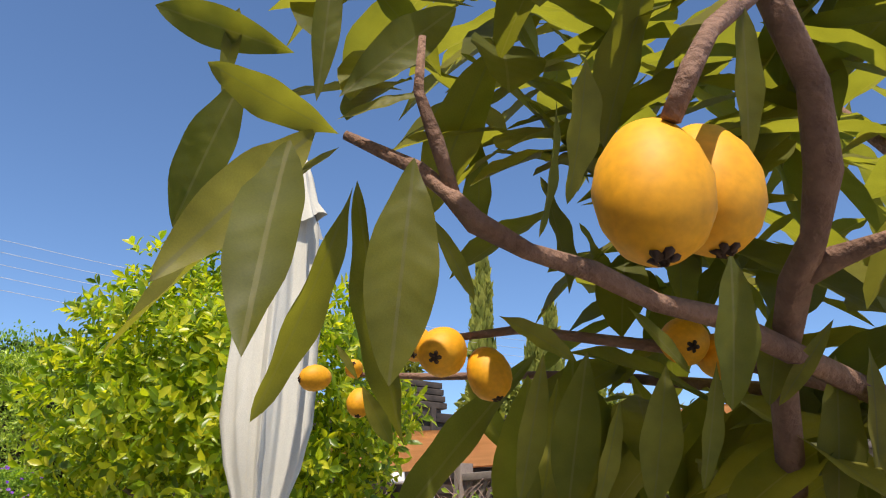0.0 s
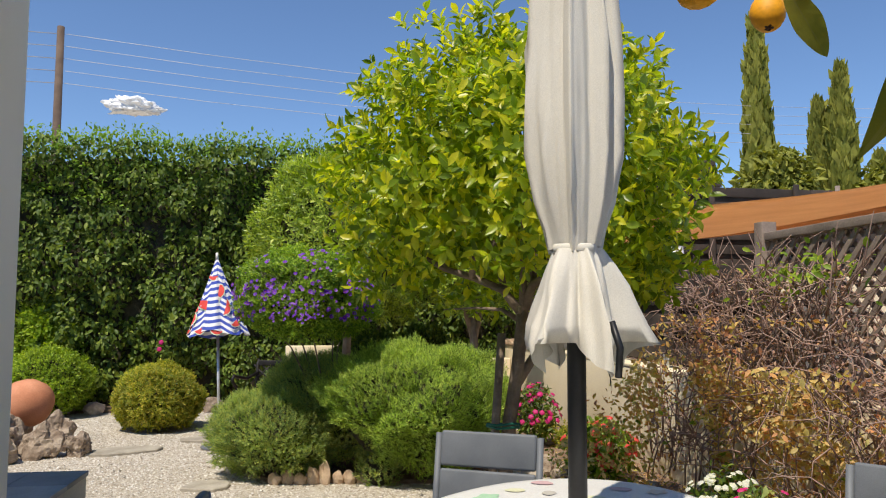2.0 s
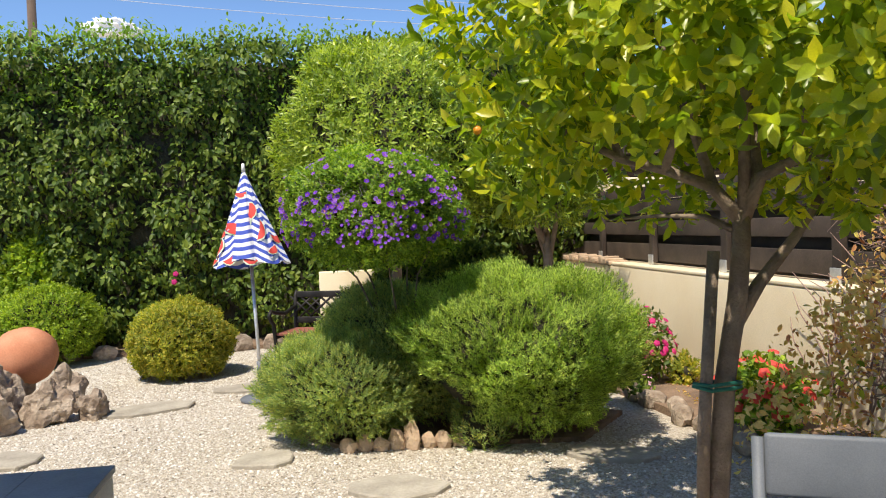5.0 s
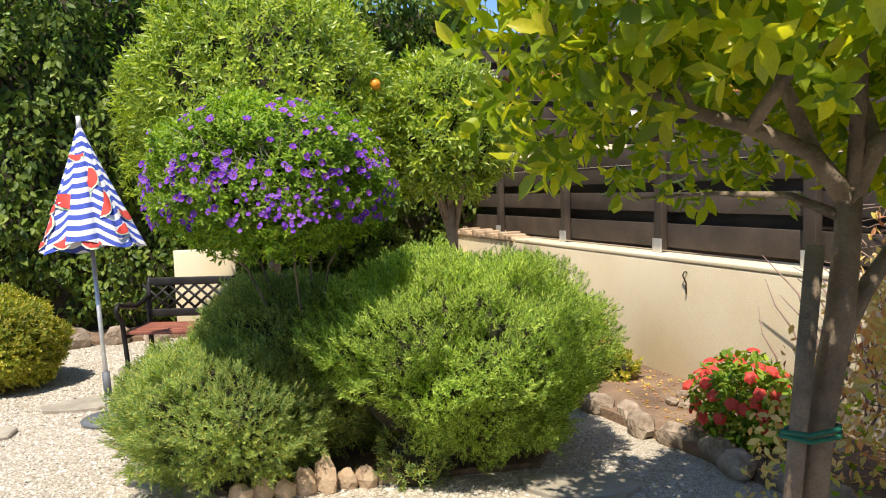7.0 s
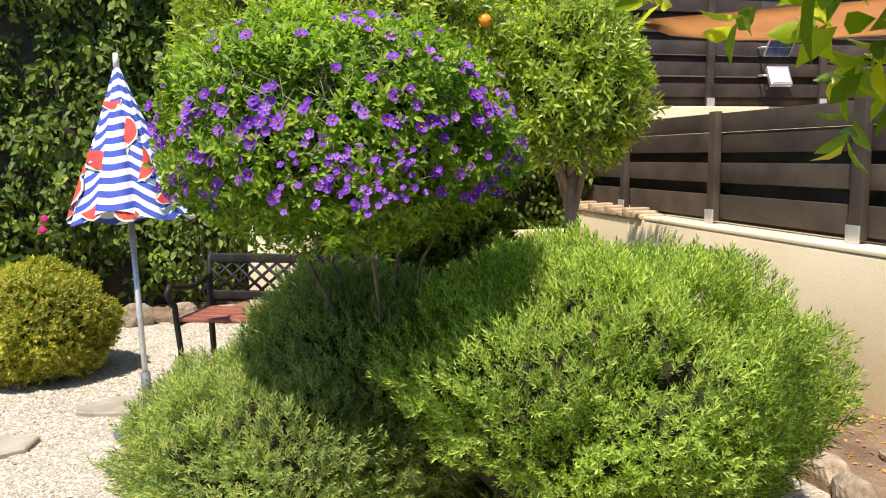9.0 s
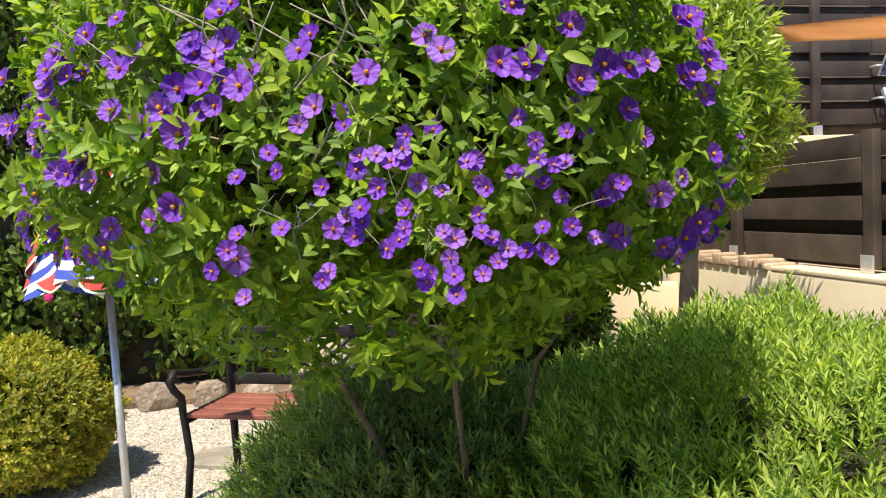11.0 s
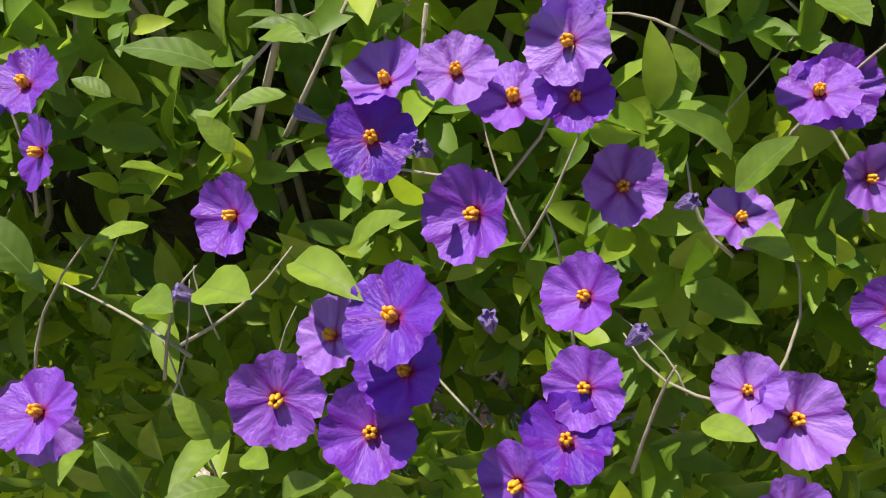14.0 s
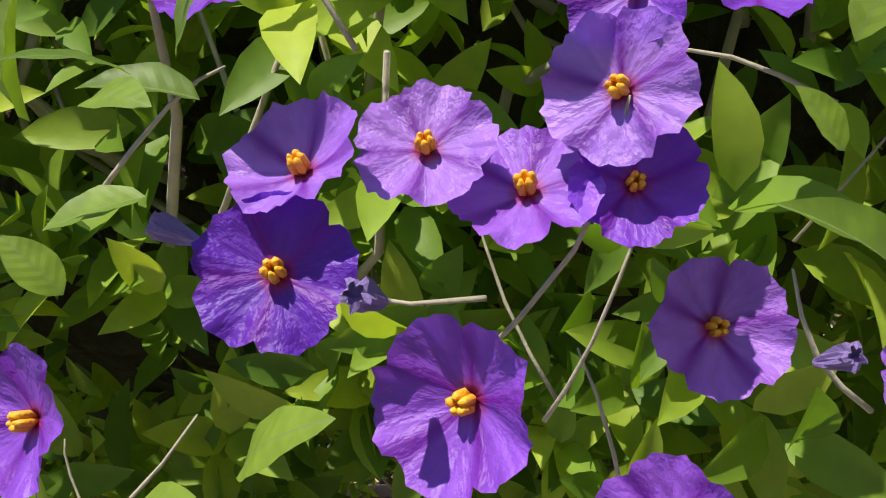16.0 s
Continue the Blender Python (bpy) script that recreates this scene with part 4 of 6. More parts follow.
# ---- trees ----
def citrus():
    t = thing("lemon_tree", "lemon tree with a forked trunk and yellowing leaves", "tree", pose(-1.17, 4.47, 0))
    part("trunk", tubed([(-0.04, -0.02, 0), (-0.04, -0.02, 0.26), (0.0, -0.02, 0.72), (0.05, -0.02, 1.01), (0.07, -0.01, 1.23), (0.07, -0.01, 1.35)], [0.047, 0.041, 0.037, 0.035, 0.034, 0.032], 12, 0.25), M_BARK, t)
    part("stake", tubed([(-0.10, -0.05, 0), (-0.085, -0.055, 0.5), (-0.03, -0.06, 1.2)], [0.025, 0.025, 0.023], 10, 0.2), M_BARK, t, "dark upright support post")
    limbs = [([(0.07, -0.01, 1.31), (-0.03, -0.04, 1.44), (-0.19, -0.08, 1.51), (-0.35, -0.1, 1.56), (-0.54, -0.12, 1.66), (-0.72, -0.16, 1.80)], 0.03),
             ([(-0.2, -0.08, 1.51), (-0.15, -0.2, 1.62), (-0.05, -0.35, 1.75), (-0.1, -0.5, 2.0)], 0.02),
             ([(0.07, -0.01, 1.31), (0.14, -0.03, 1.47), (0.25, -0.1, 1.52), (0.44, -0.2, 1.55), (0.65, -0.3, 1.75)], 0.03),
             ([(0.04, -0.01, 0.92), (0.13, 0.03, 1.07), (0.26, 0.08, 1.24), (0.38, 0.14, 1.42), (0.55, 0.2, 1.8)], 0.03),
             ([(0.06, -0.01, 1.27), (-0.06, 0.06, 1.33), (-0.24, 0.14, 1.34), (-0.46, 0.2, 1.33)], 0.016),
             ([(0.13, -0.03, 1.45), (0.12, 0.2, 1.8), (0.2, 0.4, 2.3)], 0.024), ([(-0.02, -0.03, 1.43), (-0.2, 0.15, 2.0), (-0.4, 0.2, 2.6)], 0.022),
             ([(0.08, -0.02, 1.36), (0.1, -0.05, 2.0), (0.05, -0.1, 2.7)], 0.024), ([(-0.35, -0.1, 1.56), (-0.48, -0.05, 1.85), (-0.55, 0.0, 2.2)], 0.016),
             ([(0.25, -0.1, 1.52), (0.3, -0.35, 1.8), (0.35, -0.55, 2.1)], 0.018)]
    for l, r in limbs:
        part("limb", tubed(l, [r * (1 - 0.75 * k / (len(l) - 1)) for k in range(len(l))], 8, 0.3), M_BARK, t)
    part("tie", tubed([(-0.115, -0.06, 0.70), (-0.05, -0.095, 0.70), (0.03, -0.07, 0.71), (0.055, -0.01, 0.70), (0.0, 0.035, 0.70), (-0.08, 0.0, 0.69), (-0.115, -0.06, 0.69), (-0.05, -0.098, 0.683), (0.03, -0.072, 0.69), (0.055, -0.01, 0.685)], 0.008, 6), surface("green_twine", (0.01, 0.12, 0.08), (0.02, 0.2, 0.13), 0.7), t, "green plastic tie")
    leaf = blade(0.46, 3, 0.2, 0.18)
    me = shoots("lemon_leaves", 2700, (0.90, 0.80, 0.86), rng, sprig(6, 1.0, leaf, 1.05, 0.85), 0.084, 0.42, 1.7, -0.62, 0.25, 0.55, 2.6, ((-0.9, -0.9, -0.65), 0.68))
    me.transform(Matrix.Translation((0.06, -0.16, 1.98)))
    part("crown", me, L_LEMON, t)
    me = shoots("lemon_skirt", 620, (0.84, 0.62, 0.26), rng, sprig(6, 1.0, leaf, 1.05, 0.85), 0.08, 0.4, 4.7, -0.9, -0.2, 0.6, 2.6, ((-0.5, -0.6, 0.0), 0.78))
    me.transform(Matrix.Translation((0.06, 0.02, 1.58)))
    part("low_leaves", me, L_LEMON, t)


citrus()


def orange_tree(x, y, size, cz, n, seed, label):
    t = thing("orange_tree", label, "tree", pose(x, y, 0))
    part("trunk", tubed([(0, 0, 0), (0.05, 0, 0.5 * cz), (0.02, 0, 0.9 * cz)], [0.06, 0.05, 0.03], 10, 0.2), M_BARK, t)
    for a in range(5):
        c, s_ = math.cos(a * 1.3), math.sin(a * 1.3)
        part("limb", tubed([(0.03, 0, cz * (0.45 + 0.05 * a)), (0.4 * size[0] * c, 0.4 * size[1] * s_, cz * 0.85), (0.75 * size[0] * c, 0.7 * size[1] * s_, cz * 1.1)], [0.03, 0.02, 0.008], 7, 0.2), M_BARK, t)
    # added dark blob: the crown's inner shade put in as colour
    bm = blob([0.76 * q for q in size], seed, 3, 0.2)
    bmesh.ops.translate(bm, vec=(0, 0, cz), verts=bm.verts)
    part("shade_core", bm, M_CORE, t)
    me = shoots("orange_leaves", n, size, rng, SPRIG_O, 0.105, 0.25, seed, -0.85, 0.2, 0.2, 1.8)
    me.transform(Matrix.Translation((0, 0, cz)))
    part("crown", me, L_ORANGE, t)


orange_tree(-4.2, 8.5, (1.06, 0.95, 1.02), 2.12, 5600, 6.0, "leafy orange tree behind the flowering bush")
orange_tree(-2.74, 8.8, (0.49, 0.46, 0.60), 1.86, 2300, 3.0, "small bright green citrus tree beside the wall")
o = thing("orange", "ripe orange hanging in the tree", "fruit", pose(-3.16, 8.1, 2.18))
bm = bmesh.new()
bmesh.ops.create_uvsphere(bm, u_segments=16, v_segments=10, radius=0.042)
part("peel", bm, surface("orange_peel", (0.75, 0.25, 0.01), (0.85, 0.32, 0.02), 0.45, 4, 300, 0.3, 0.002), o)


# ---- parasol with stripes and melon print ----
def striped():
    m, nt, b = base_mat("striped_fabric", 0.85)
    tc, sp, w = nt.nodes.new("ShaderNodeTexCoord"), nt.nodes.new("ShaderNodeSeparateXYZ"), nt.nodes.new("ShaderNodeMath")
    nt.links.new(tc.outputs["UV"], sp.inputs[0])
    w.operation = "PINGPONG"
    w.inputs[1].default_value = 0.0335
    nt.links.new(sp.outputs[1], w.inputs[0])
    g = nt.nodes.new("ShaderNodeMath")
    g.operation = "GREATER_THAN"
    g.inputs[1].default_value = 0.0168
    nt.links.new(w.outputs[0], g.inputs[0])
    col = mixed(nt, (0.74, 0.74, 0.76), (0.05, 0.085, 0.42), g.outputs[0], "MIX")
    col = mixed(nt, col, ramp(nt, noise_out(nt, 60, 3), [(0.3, (0.88, 0.88, 0.88)), (0.7, (1.08, 1.08, 1.08))]), 0.6)
    nt.links.new(col, b.inputs["Base Color"])
    return m


def parasol():
    lean = Matrix.Rotation(radians(-4.6), 4, "Y") @ Matrix.Rotation(radians(-3), 4, "X")
    t = thing("beach_parasol", "closed beach parasol with blue stripes and red melon slices", "parasol", Matrix.Translation((-4.60, 6.67, 0)))
    m = lean.copy()
    m.translation = (0, 0, 0)

    def radius(a, z):
        s = (1.84 - z) / 0.75
        return (0.012 + 0.29 * s ** 1.05) * (1 + 0.15 * (abs(math.sin(4 * a + 0.6)) ** 0.7 - 0.6) * min(1, s * 2) + 0.05 * math.sin(13 * a + 4))
    bm = bmesh.new()
    rows, seg = 26, 84
    ring = [[bm.verts.new((radius(2 * math.pi * k / seg, z) * math.cos(2 * math.pi * k / seg), radius(2 * math.pi * k / seg, z) * math.sin(2 * math.pi * k / seg) * 0.75, z - 0.03 * s * math.sin(3.5 * 2 * math.pi * k / seg))) for k in range(seg)]
            for s, z in ((i / rows, 1.84 - 0.75 * i / rows) for i in range(rows + 1))]
    for a, b_ in zip(ring, ring[1:]):
        for k in range(seg):
            bm.faces.new((a[k], b_[k], b_[(k + 1) % seg], a[(k + 1) % seg]))
    uv = bm.loops.layers.uv.new("UVMap")
    for i in range(rows):
        for k in range(seg):
            bm.faces.ensure_lookup_table()
            for loop, (di, dk) in zip(bm.faces[i * seg + k].loops, ((0, 0), (1, 0), (1, 1), (0, 1))):
                a, drop = 2 * math.pi * (k + dk) / seg, (i + di) / rows
                loop[uv].uv = (a / 6.2832, 1.84 - 0.75 * drop + 0.022 * drop * (2 * abs(math.sin(4 * a + 0.6)) - 1) + 0.012 * math.sin(2 * a) + 0.02 * drop * math.sin(a + 0.5))
    canopy = part("canopy", bm, striped(), t)
    canopy.matrix_basis = m
    mrind = surface("rind_print", (0.45, 0.60, 0.38), (0.70, 0.76, 0.62), 0.85, 9, 90, 0.1, 0.001)
    mred = surface("red_print", (0.62, 0.05, 0.04), (0.75, 0.09, 0.07), 0.85, 9, 90, 0.1, 0.001)
    for a0, z0, sz, rot in ((-1.7, 1.42, 0.12, 0.2), (-1.1, 1.17, 0.09, -0.9), (-2.3, 1.2, 0.085, 1.1), (-1.0, 1.5, 0.07, 1.3), (-0.7, 1.33, 0.08, 1.2), (-1.75, 1.15, 0.07, 0.7), (-2.7, 1.15, 0.07, -0.4),
                            (-0.4, 1.17, 0.07, 0.5), (-1.6, 1.66, 0.05, 0.1), (-2.55, 1.36, 0.06, 0.9), (0.1, 1.3, 0.08, 0.2), (-3.2, 1.3, 0.07, 0.6)):
        bm = bmesh.new()
        pts = []
        for i in range(7):
            for j in range(4):
                th, rr = math.pi * i / 6, sz * (0.08 + 0.92 * j / 3)
                x, z = rr * math.cos(th), -0.75 * rr * math.sin(th)
                x, z = x * math.cos(rot) - z * math.sin(rot), x * math.sin(rot) + z * math.cos(rot) + z0
                a = a0 + x / max(0.06, radius(a0, z0))
                q = radius(a, z) + 0.005
                pts.append(bm.verts.new((q * math.cos(a), q * 0.75 * math.sin(a) - 0.002, z - 0.03 * (1.84 - z) / 0.75 * math.sin(3.5 * a))))
        for i in range(6):
            for j in range(3):
                bm.faces.new((pts[i * 4 + j], pts[i * 4 + 4 + j], pts[i * 4 + 5 + j], pts[i * 4 + j + 1]))
        part("melon_print", bm, mred, canopy)
        bm, pts = bmesh.new(), []
        for i in range(11):
            for j in range(2):
                th, rr = math.pi * i / 10, sz * (0.99 + 0.13 * j)
                x, z = rr * math.cos(th), -0.75 * rr * math.sin(th)
                x, z = x * math.cos(rot) - z * math.sin(rot), x * math.sin(rot) + z * math.cos(rot) + z0
                a = a0 + x / max(0.06, radius(a0, z0))
                q = radius(a, z) + 0.004
                pts.append(bm.verts.new((q * math.cos(a), q * 0.75 * math.sin(a) - 0.002, z - 0.03 * (1.84 - z) / 0.75 * math.sin(3.5 * a))))
        for i in range(10):
            bm.faces.new((pts[2 * i], pts[2 * i + 2], pts[2 * i + 3], pts[2 * i + 1]))
        part("melon_rind", bm, mrind, canopy, "pale green rind edge")
    p = part("pole", tubed([(0, 0, 0.02), (0, 0, 1.1)], 0.014, 10), M_ALU, t)
    p.matrix_basis = m
    p = part("tip", tubed([(0, 0, 1.83), (0, 0, 1.90)], [0.016, 0.012], 10), M_SILL, t, "white plastic tip")
    p.matrix_basis = m
    p = part("sleeve", tubed([(0, 0, 0.15), (0, 0, 0.31)], 0.024, 10), M_CHAIR, t, "dark grey sleeve")
    p.matrix_basis = m
    part("base", lathe([(0.0, 0.0), (0.17, 0.0), (0.175, 0.02), (0.15, 0.035), (0.03, 0.05), (0.025, 0.16), (0.0, 0.16)], 24), M_CHAIR, t, "dark round base plate")


parasol()


# ---- closed garden umbrella through the table ----
def umbrella():
    t = thing("garden_umbrella", "closed off-white canvas umbrella tied near its hem", "umbrella", pose(-0.42, 2.19, 0))
    part("pole", tubed([(0, 0, 0.0), (0, 0, 2.45)], 0.024, 14), M_BLACK, t, "dark metal mast")

    def body(prof, n, amp, ph, seg=168, thick=0.0):
        bm = bmesh.new()
        rings = []
        for i, (r, z, q) in enumerate(prof):
            rings.append([])
            for k in range(seg):
                a = 2 * math.pi * k / seg
                w = a + 0.22 * math.sin(2 * a + ph) + 0.12 * math.sin(5 * a + 3 * ph) + 0.10 * noise.noise(Vector((math.cos(a) * 2, math.sin(a) * 2, z * 4 + ph)))
                f = 1 + q * amp * (1.5 - 2.6 * abs(math.sin(0.5 * n * w + ph)) ** 0.55 + 0.5 * abs(math.sin((n + 1.5) * w)) + 0.5 * noise.noise(Vector((math.cos(a) * 5, math.sin(a) * 5, z * 9))))
                dz = 0.05 * q * (abs((a * 1.2732 + ph) % 2 - 1) - 0.5) if i == len(prof) - 1 else 0
                rings[-1].append(bm.verts.new((r * f * math.cos(a), r * f * math.sin(a), z + dz)))
        for a, b_ in zip(rings, rings[1:]):
            for k in range(seg):
                bm.faces.new((a[k], b_[k], b_[(k + 1) % seg], a[(k + 1) % seg]))
        return bm
    part("canopy", body([(0.068, 2.36, 0.5), (0.076, 2.3, 1), (0.088, 2.15, 1), (0.097, 2.0, 1), (0.103, 1.85, 1), (0.102, 1.72, 0.9), (0.088, 1.6, 0.8), (0.07, 1.53, 0.7), (0.06, 1.48, 0.6)], 9, 0.2, 0.7), M_CANVAS, t, "gathered canvas folds")
    part("hem", body([(0.062, 1.48, 0.5), (0.080, 1.44, 0.9), (0.098, 1.39, 1.2), (0.113, 1.34, 1.4), (0.125, 1.29, 1.6), (0.130, 1.25, 1.8), (0.122, 1.225, 2.2)], 5, 0.2, 2.1), M_CANVAS, t, "flared canvas hem below the tie")
    part("cap", body([(0.022, 2.545, 0.2), (0.04, 2.54, 0.4), (0.06, 2.47, 0.7), (0.08, 2.39, 1), (0.105, 2.325, 1.2)], 7, 0.14, 0.2), M_CANVAS, t, "canvas vent cap")
    part("finial", lathe([(0.0, 2.545), (0.03, 2.545), (0.032, 2.56), (0.0, 2.565)], 16), M_CHAIR, t)
    part("strap", lathe([(0.058, 1.468), (0.064, 1.472), (0.064, 1.488), (0.058, 1.492)], 32, lambda a, i: 1 + 0.08 * math.sin(5 * a)), M_CANVAS, t)
    part("strap", tubed([(0.10, -0.10, 1.30), (0.12, -0.11, 1.24), (0.115, -0.11, 1.17)], 0.009, 6), M_BLACK, t, "black buckle strap")
    part("base", lathe([(0.0, 0.0), (0.24, 0.0), (0.24, 0.05), (0.05, 0.09), (0.035, 0.3), (0.0, 0.3)], 28), M_BLACK, t, "heavy round base")


umbrella()


# ---- table, cloth and chairs ----
def table():
    t = thing("garden_table", "garden table under a printed cloth", "table", pose(-0.46, 2.2, 0))
    bm = lathe([(0.0, 0.715), (0.97, 0.715), (1.0, 0.722), (1.0, 0.736), (0.98, 0.742), (0.0, 0.742)], 64)
    bmesh.ops.scale(bm, vec=(0.485, 0.785, 1), verts=bm.verts)
    part("tabletop", bm, M_BLACK, t)
    for sx in (-0.3, 0.3):
        for sy in (-0.5, 0.5):
            part("leg", tubed([(sx * 1.05, sy * 1.05, 0), (sx, sy, 0.715)], 0.02, 10), M_BLACK, t)
    c = thing("tablecloth", "white oilcloth printed with coloured leaves and fruit", "tablecloth", pose(-0.46, 2.2, 0))
    seg, bm, rings = 96, bmesh.new(), []

    def rim(a, e):
        ca, sa = math.cos(a), math.sin(a)
        n = 2.06
        r = (abs(ca / 0.50) ** n + abs(sa / 0.80) ** n) ** (-1 / n)
        return r * e * ca, r * e * sa
    for e, z in ((0.0, 0.747), (0.5, 0.747), (0.94, 0.747), (0.985, 0.743), (1.0, 0.725), (1.015, 0.64), (1.03, 0.53)):
        ring = []
        for k in range(seg):
            a = 2 * math.pi * k / seg
            w = 1 + (0.02 * math.sin(11 * a) + 0.012 * math.sin(23 * a + 1)) * max(0, (0.74 - z) / 0.2)
            x, y = rim(a, e * w)
            ring.append(bm.verts.new((x, y, z)))
        rings.append(ring)
    for a, b_ in zip(rings, rings[1:]):
        for k in range(seg):
            bm.faces.new((a[k], b_[k], b_[(k + 1) % seg], a[(k + 1) % seg]))
    bmesh.ops.remove_doubles(bm, verts=bm.verts, dist=0.0005)
    bmesh.ops.solidify(bm, geom=bm.faces[:], thickness=-0.0015)
    part("cloth", bm, M_CLOTH, c)
    cols = [surface("print_" + n, tuple(0.9 * q for q in k), k, 0.4, 8, 120, 0.05, 0.001) for n, k in
            (("green", (0.44, 0.68, 0.46)), ("rose", (0.68, 0.45, 0.46)), ("yellow", (0.77, 0.75, 0.50)), ("grey", (0.48, 0.48, 0.46)), ("peach", (0.78, 0.62, 0.49)), ("brown", (0.58, 0.54, 0.48)))]
    r1 = random.Random(3)
    for i in range(-4, 5):
        for j in range(-7, 8):
            x, y = i * 0.125 + (j % 2) * 0.06 + r1.uniform(-0.012, 0.012), j * 0.125 + r1.uniform(-0.015, 0.015)
            if (abs(x) / 0.50) ** 2 + (abs(y) / 0.80) ** 2 > 0.78:
                continue
            kind, ca = (i * 3 + j * 5) % 6, r1.uniform(0, 6.3)
            bm, n = bmesh.new(), 20
            size = (0.050, 0.037, 0.034, 0.032, 0.037, 0.030)[kind]
            ring = []
            for q in range(n):
                a = 2 * math.pi * q / n
                f = (1 + 0.2 * math.sin(5 * a), 1 + 0.06 * math.sin(3 * a), 1.0, 1 + 0.25 * math.cos(5 * a), 1 + 0.22 * math.cos(5 * a), 1 + 0.05 * math.sin(4 * a))[kind]
                px, py = size * f * math.cos(a), size * f * math.sin(a) * 0.72
                ring.append(bm.verts.new((x + px * math.cos(ca) - py * math.sin(ca), y + px * math.sin(ca) + py * math.cos(ca), 0.7515)))
            f_ = bm.faces.new(ring)
            if f_.normal.z < 0:
                f_.normal_flip()
            part("printed_motif", bm, cols[kind], c)


table()


def garden_chair(m, label):
    t = thing("garden_chair", label, "chair", m, "chairs round the table")
    tilt = Matrix.Translation((0, 0.0, 0.45)) @ Matrix.Rotation(radians(-10), 4, "X")
    for z0, z1 in ((0.10, 0.265), (0.275, 0.41)):
        b_ = boxed((-0.19, -0.012, z0), (0.19, 0.012, z1), 0.01, tilt)
        part("backrest_panel", b_, M_CHAIR, t)
    for s in (-0.203, 0.203):
        part("frame_tube", tubed([tilt @ Vector((s, 0, 0.40)), tilt @ Vector((s, 0, 0.0)), Vector((s, 0.10, 0.0))], 0.013, 8), M_CHAIR, t)
        part("frame_tube", tubed([Vector((s, 0.02, 0.44)), Vector((s, -0.40, 0.44)), Vector((s, -0.44, 0.0))], 0.013, 8), M_CHAIR, t)
    part("seat", boxed((-0.19, -0.41, 0.435), (0.19, 0.01, 0.455), 0.01), M_CHAIR, t)
    return t


ch = garden_chair(pose(-0.925, 3.10, 0, 0, 0, 0), "dark grey garden chair pushed up to the table")
copy_thing(ch, pose(0.46, 2.86, 0, 0, 0, -25))
copy_thing(ch, pose(-1.22, 1.84, 0, 0, 0, 115))


# ---- bench ----
def bench():
    m = Matrix.Translation((-4.39, 7.87, 0)) @ Matrix.Rotation(radians(5), 4, "Z")
    t = thing("garden_bench", "cast-iron garden bench with red-brown slats", "bench", m)
    for k in range(4):
        part("slat", boxed((-0.55, -0.42 + k * 0.105, 0.40), (0.55, -0.33 + k * 0.105, 0.425), 0.006), M_SLAT, t)
    part("back_rail", boxed((-0.55, 0.035, 0.70), (0.55, 0.065, 0.76), 0.008), M_IRON, t)
    part("back_rail", boxed((-0.55, 0.02, 0.46), (0.55, 0.05, 0.52), 0.008), M_IRON, t)
    for i in range(-5, 6):
        for s in (-1, 1):
            x = i * 0.1
            part("lattice_bar", tubed([(x - 0.11 * s, 0.03, 0.52), (x + 0.11 * s, 0.05, 0.71)], 0.011, 5), M_IRON, t)
    for s in (-0.56, 0.56):
        part("arm_frame", tubed([(s, 0.075, 0.77), (s, 0.05, 0.72), (s, 0.03, 0.42), (s, 0.06, 0.0)], [0.012, 0.02, 0.022, 0.02], 8), M_IRON, t)
        part("arm_frame", tubed([(s, -0.42, 0.0), (s, -0.38, 0.2), (s, -0.42, 0.42), (s, -0.43, 0.50), (s, -0.48, 0.54), (s, -0.52, 0.59), (s, -0.48, 0.625), (s, -0.42, 0.61), (s, -0.2, 0.575), (s, 0.04, 0.62)], 0.018, 8), M_IRON, t)
        part("arm_frame", tubed([(s, -0.42, 0.38), (s, 0.03, 0.38)], 0.014, 8), M_IRON, t)


bench()

# ---- rockery with the jar ----
r2 = random.Random(8)
for k, (x, y, sx, sz) in enumerate([(-5.80, 5.95, 0.20, 0.20), (-5.95, 5.55, 0.24, 0.24), (-6.2, 5.85, 0.27, 0.27), (-5.52, 6.12, 0.14, 0.14), (-6.25, 5.3, 0.25, 0.26), (-5.95, 6.3, 0.2, 0.22), (-6.6, 5.7, 0.25, 0.3), (-6.5, 6.2, 0.25, 0.3)]):
    r = tagged(new("rock", rock_mesh("rock", (sx * 0.85, sx * 0.7, sz * 0.9), k + 1, 4, 0.55)), "rough brown-grey rock of the rockery", "rock", "rockery")
    r.data.materials.append(M_ROCK)
    r.matrix_world = pose(x - 0.03, y - 0.22, sz * 0.5, 0, 0, k * 50)
jar = thing("terracotta_jar", "terracotta oil jar lying on the rockery", "jar", Matrix.Translation((-6.44, 6.1, 0.40)) @ Matrix.Rotation(radians(74), 4, "Y") @ Matrix.Rotation(0.2, 4, "X"))
part("body", lathe([(0.0, 0.30), (0.08, 0.295), (0.17, 0.24), (0.225, 0.12), (0.235, 0.0), (0.21, -0.14), (0.15, -0.28), (0.09, -0.36), (0.10, -0.42), (0.085, -0.42), (0.075, -0.36), (0.12, -0.26)], 32), M_TERRA, jar)
part("rim", lathe([(0.09, -0.40), (0.115, -0.42), (0.115, -0.45), (0.09, -0.455), (0.085, -0.43)], 32), M_TERRA, jar)


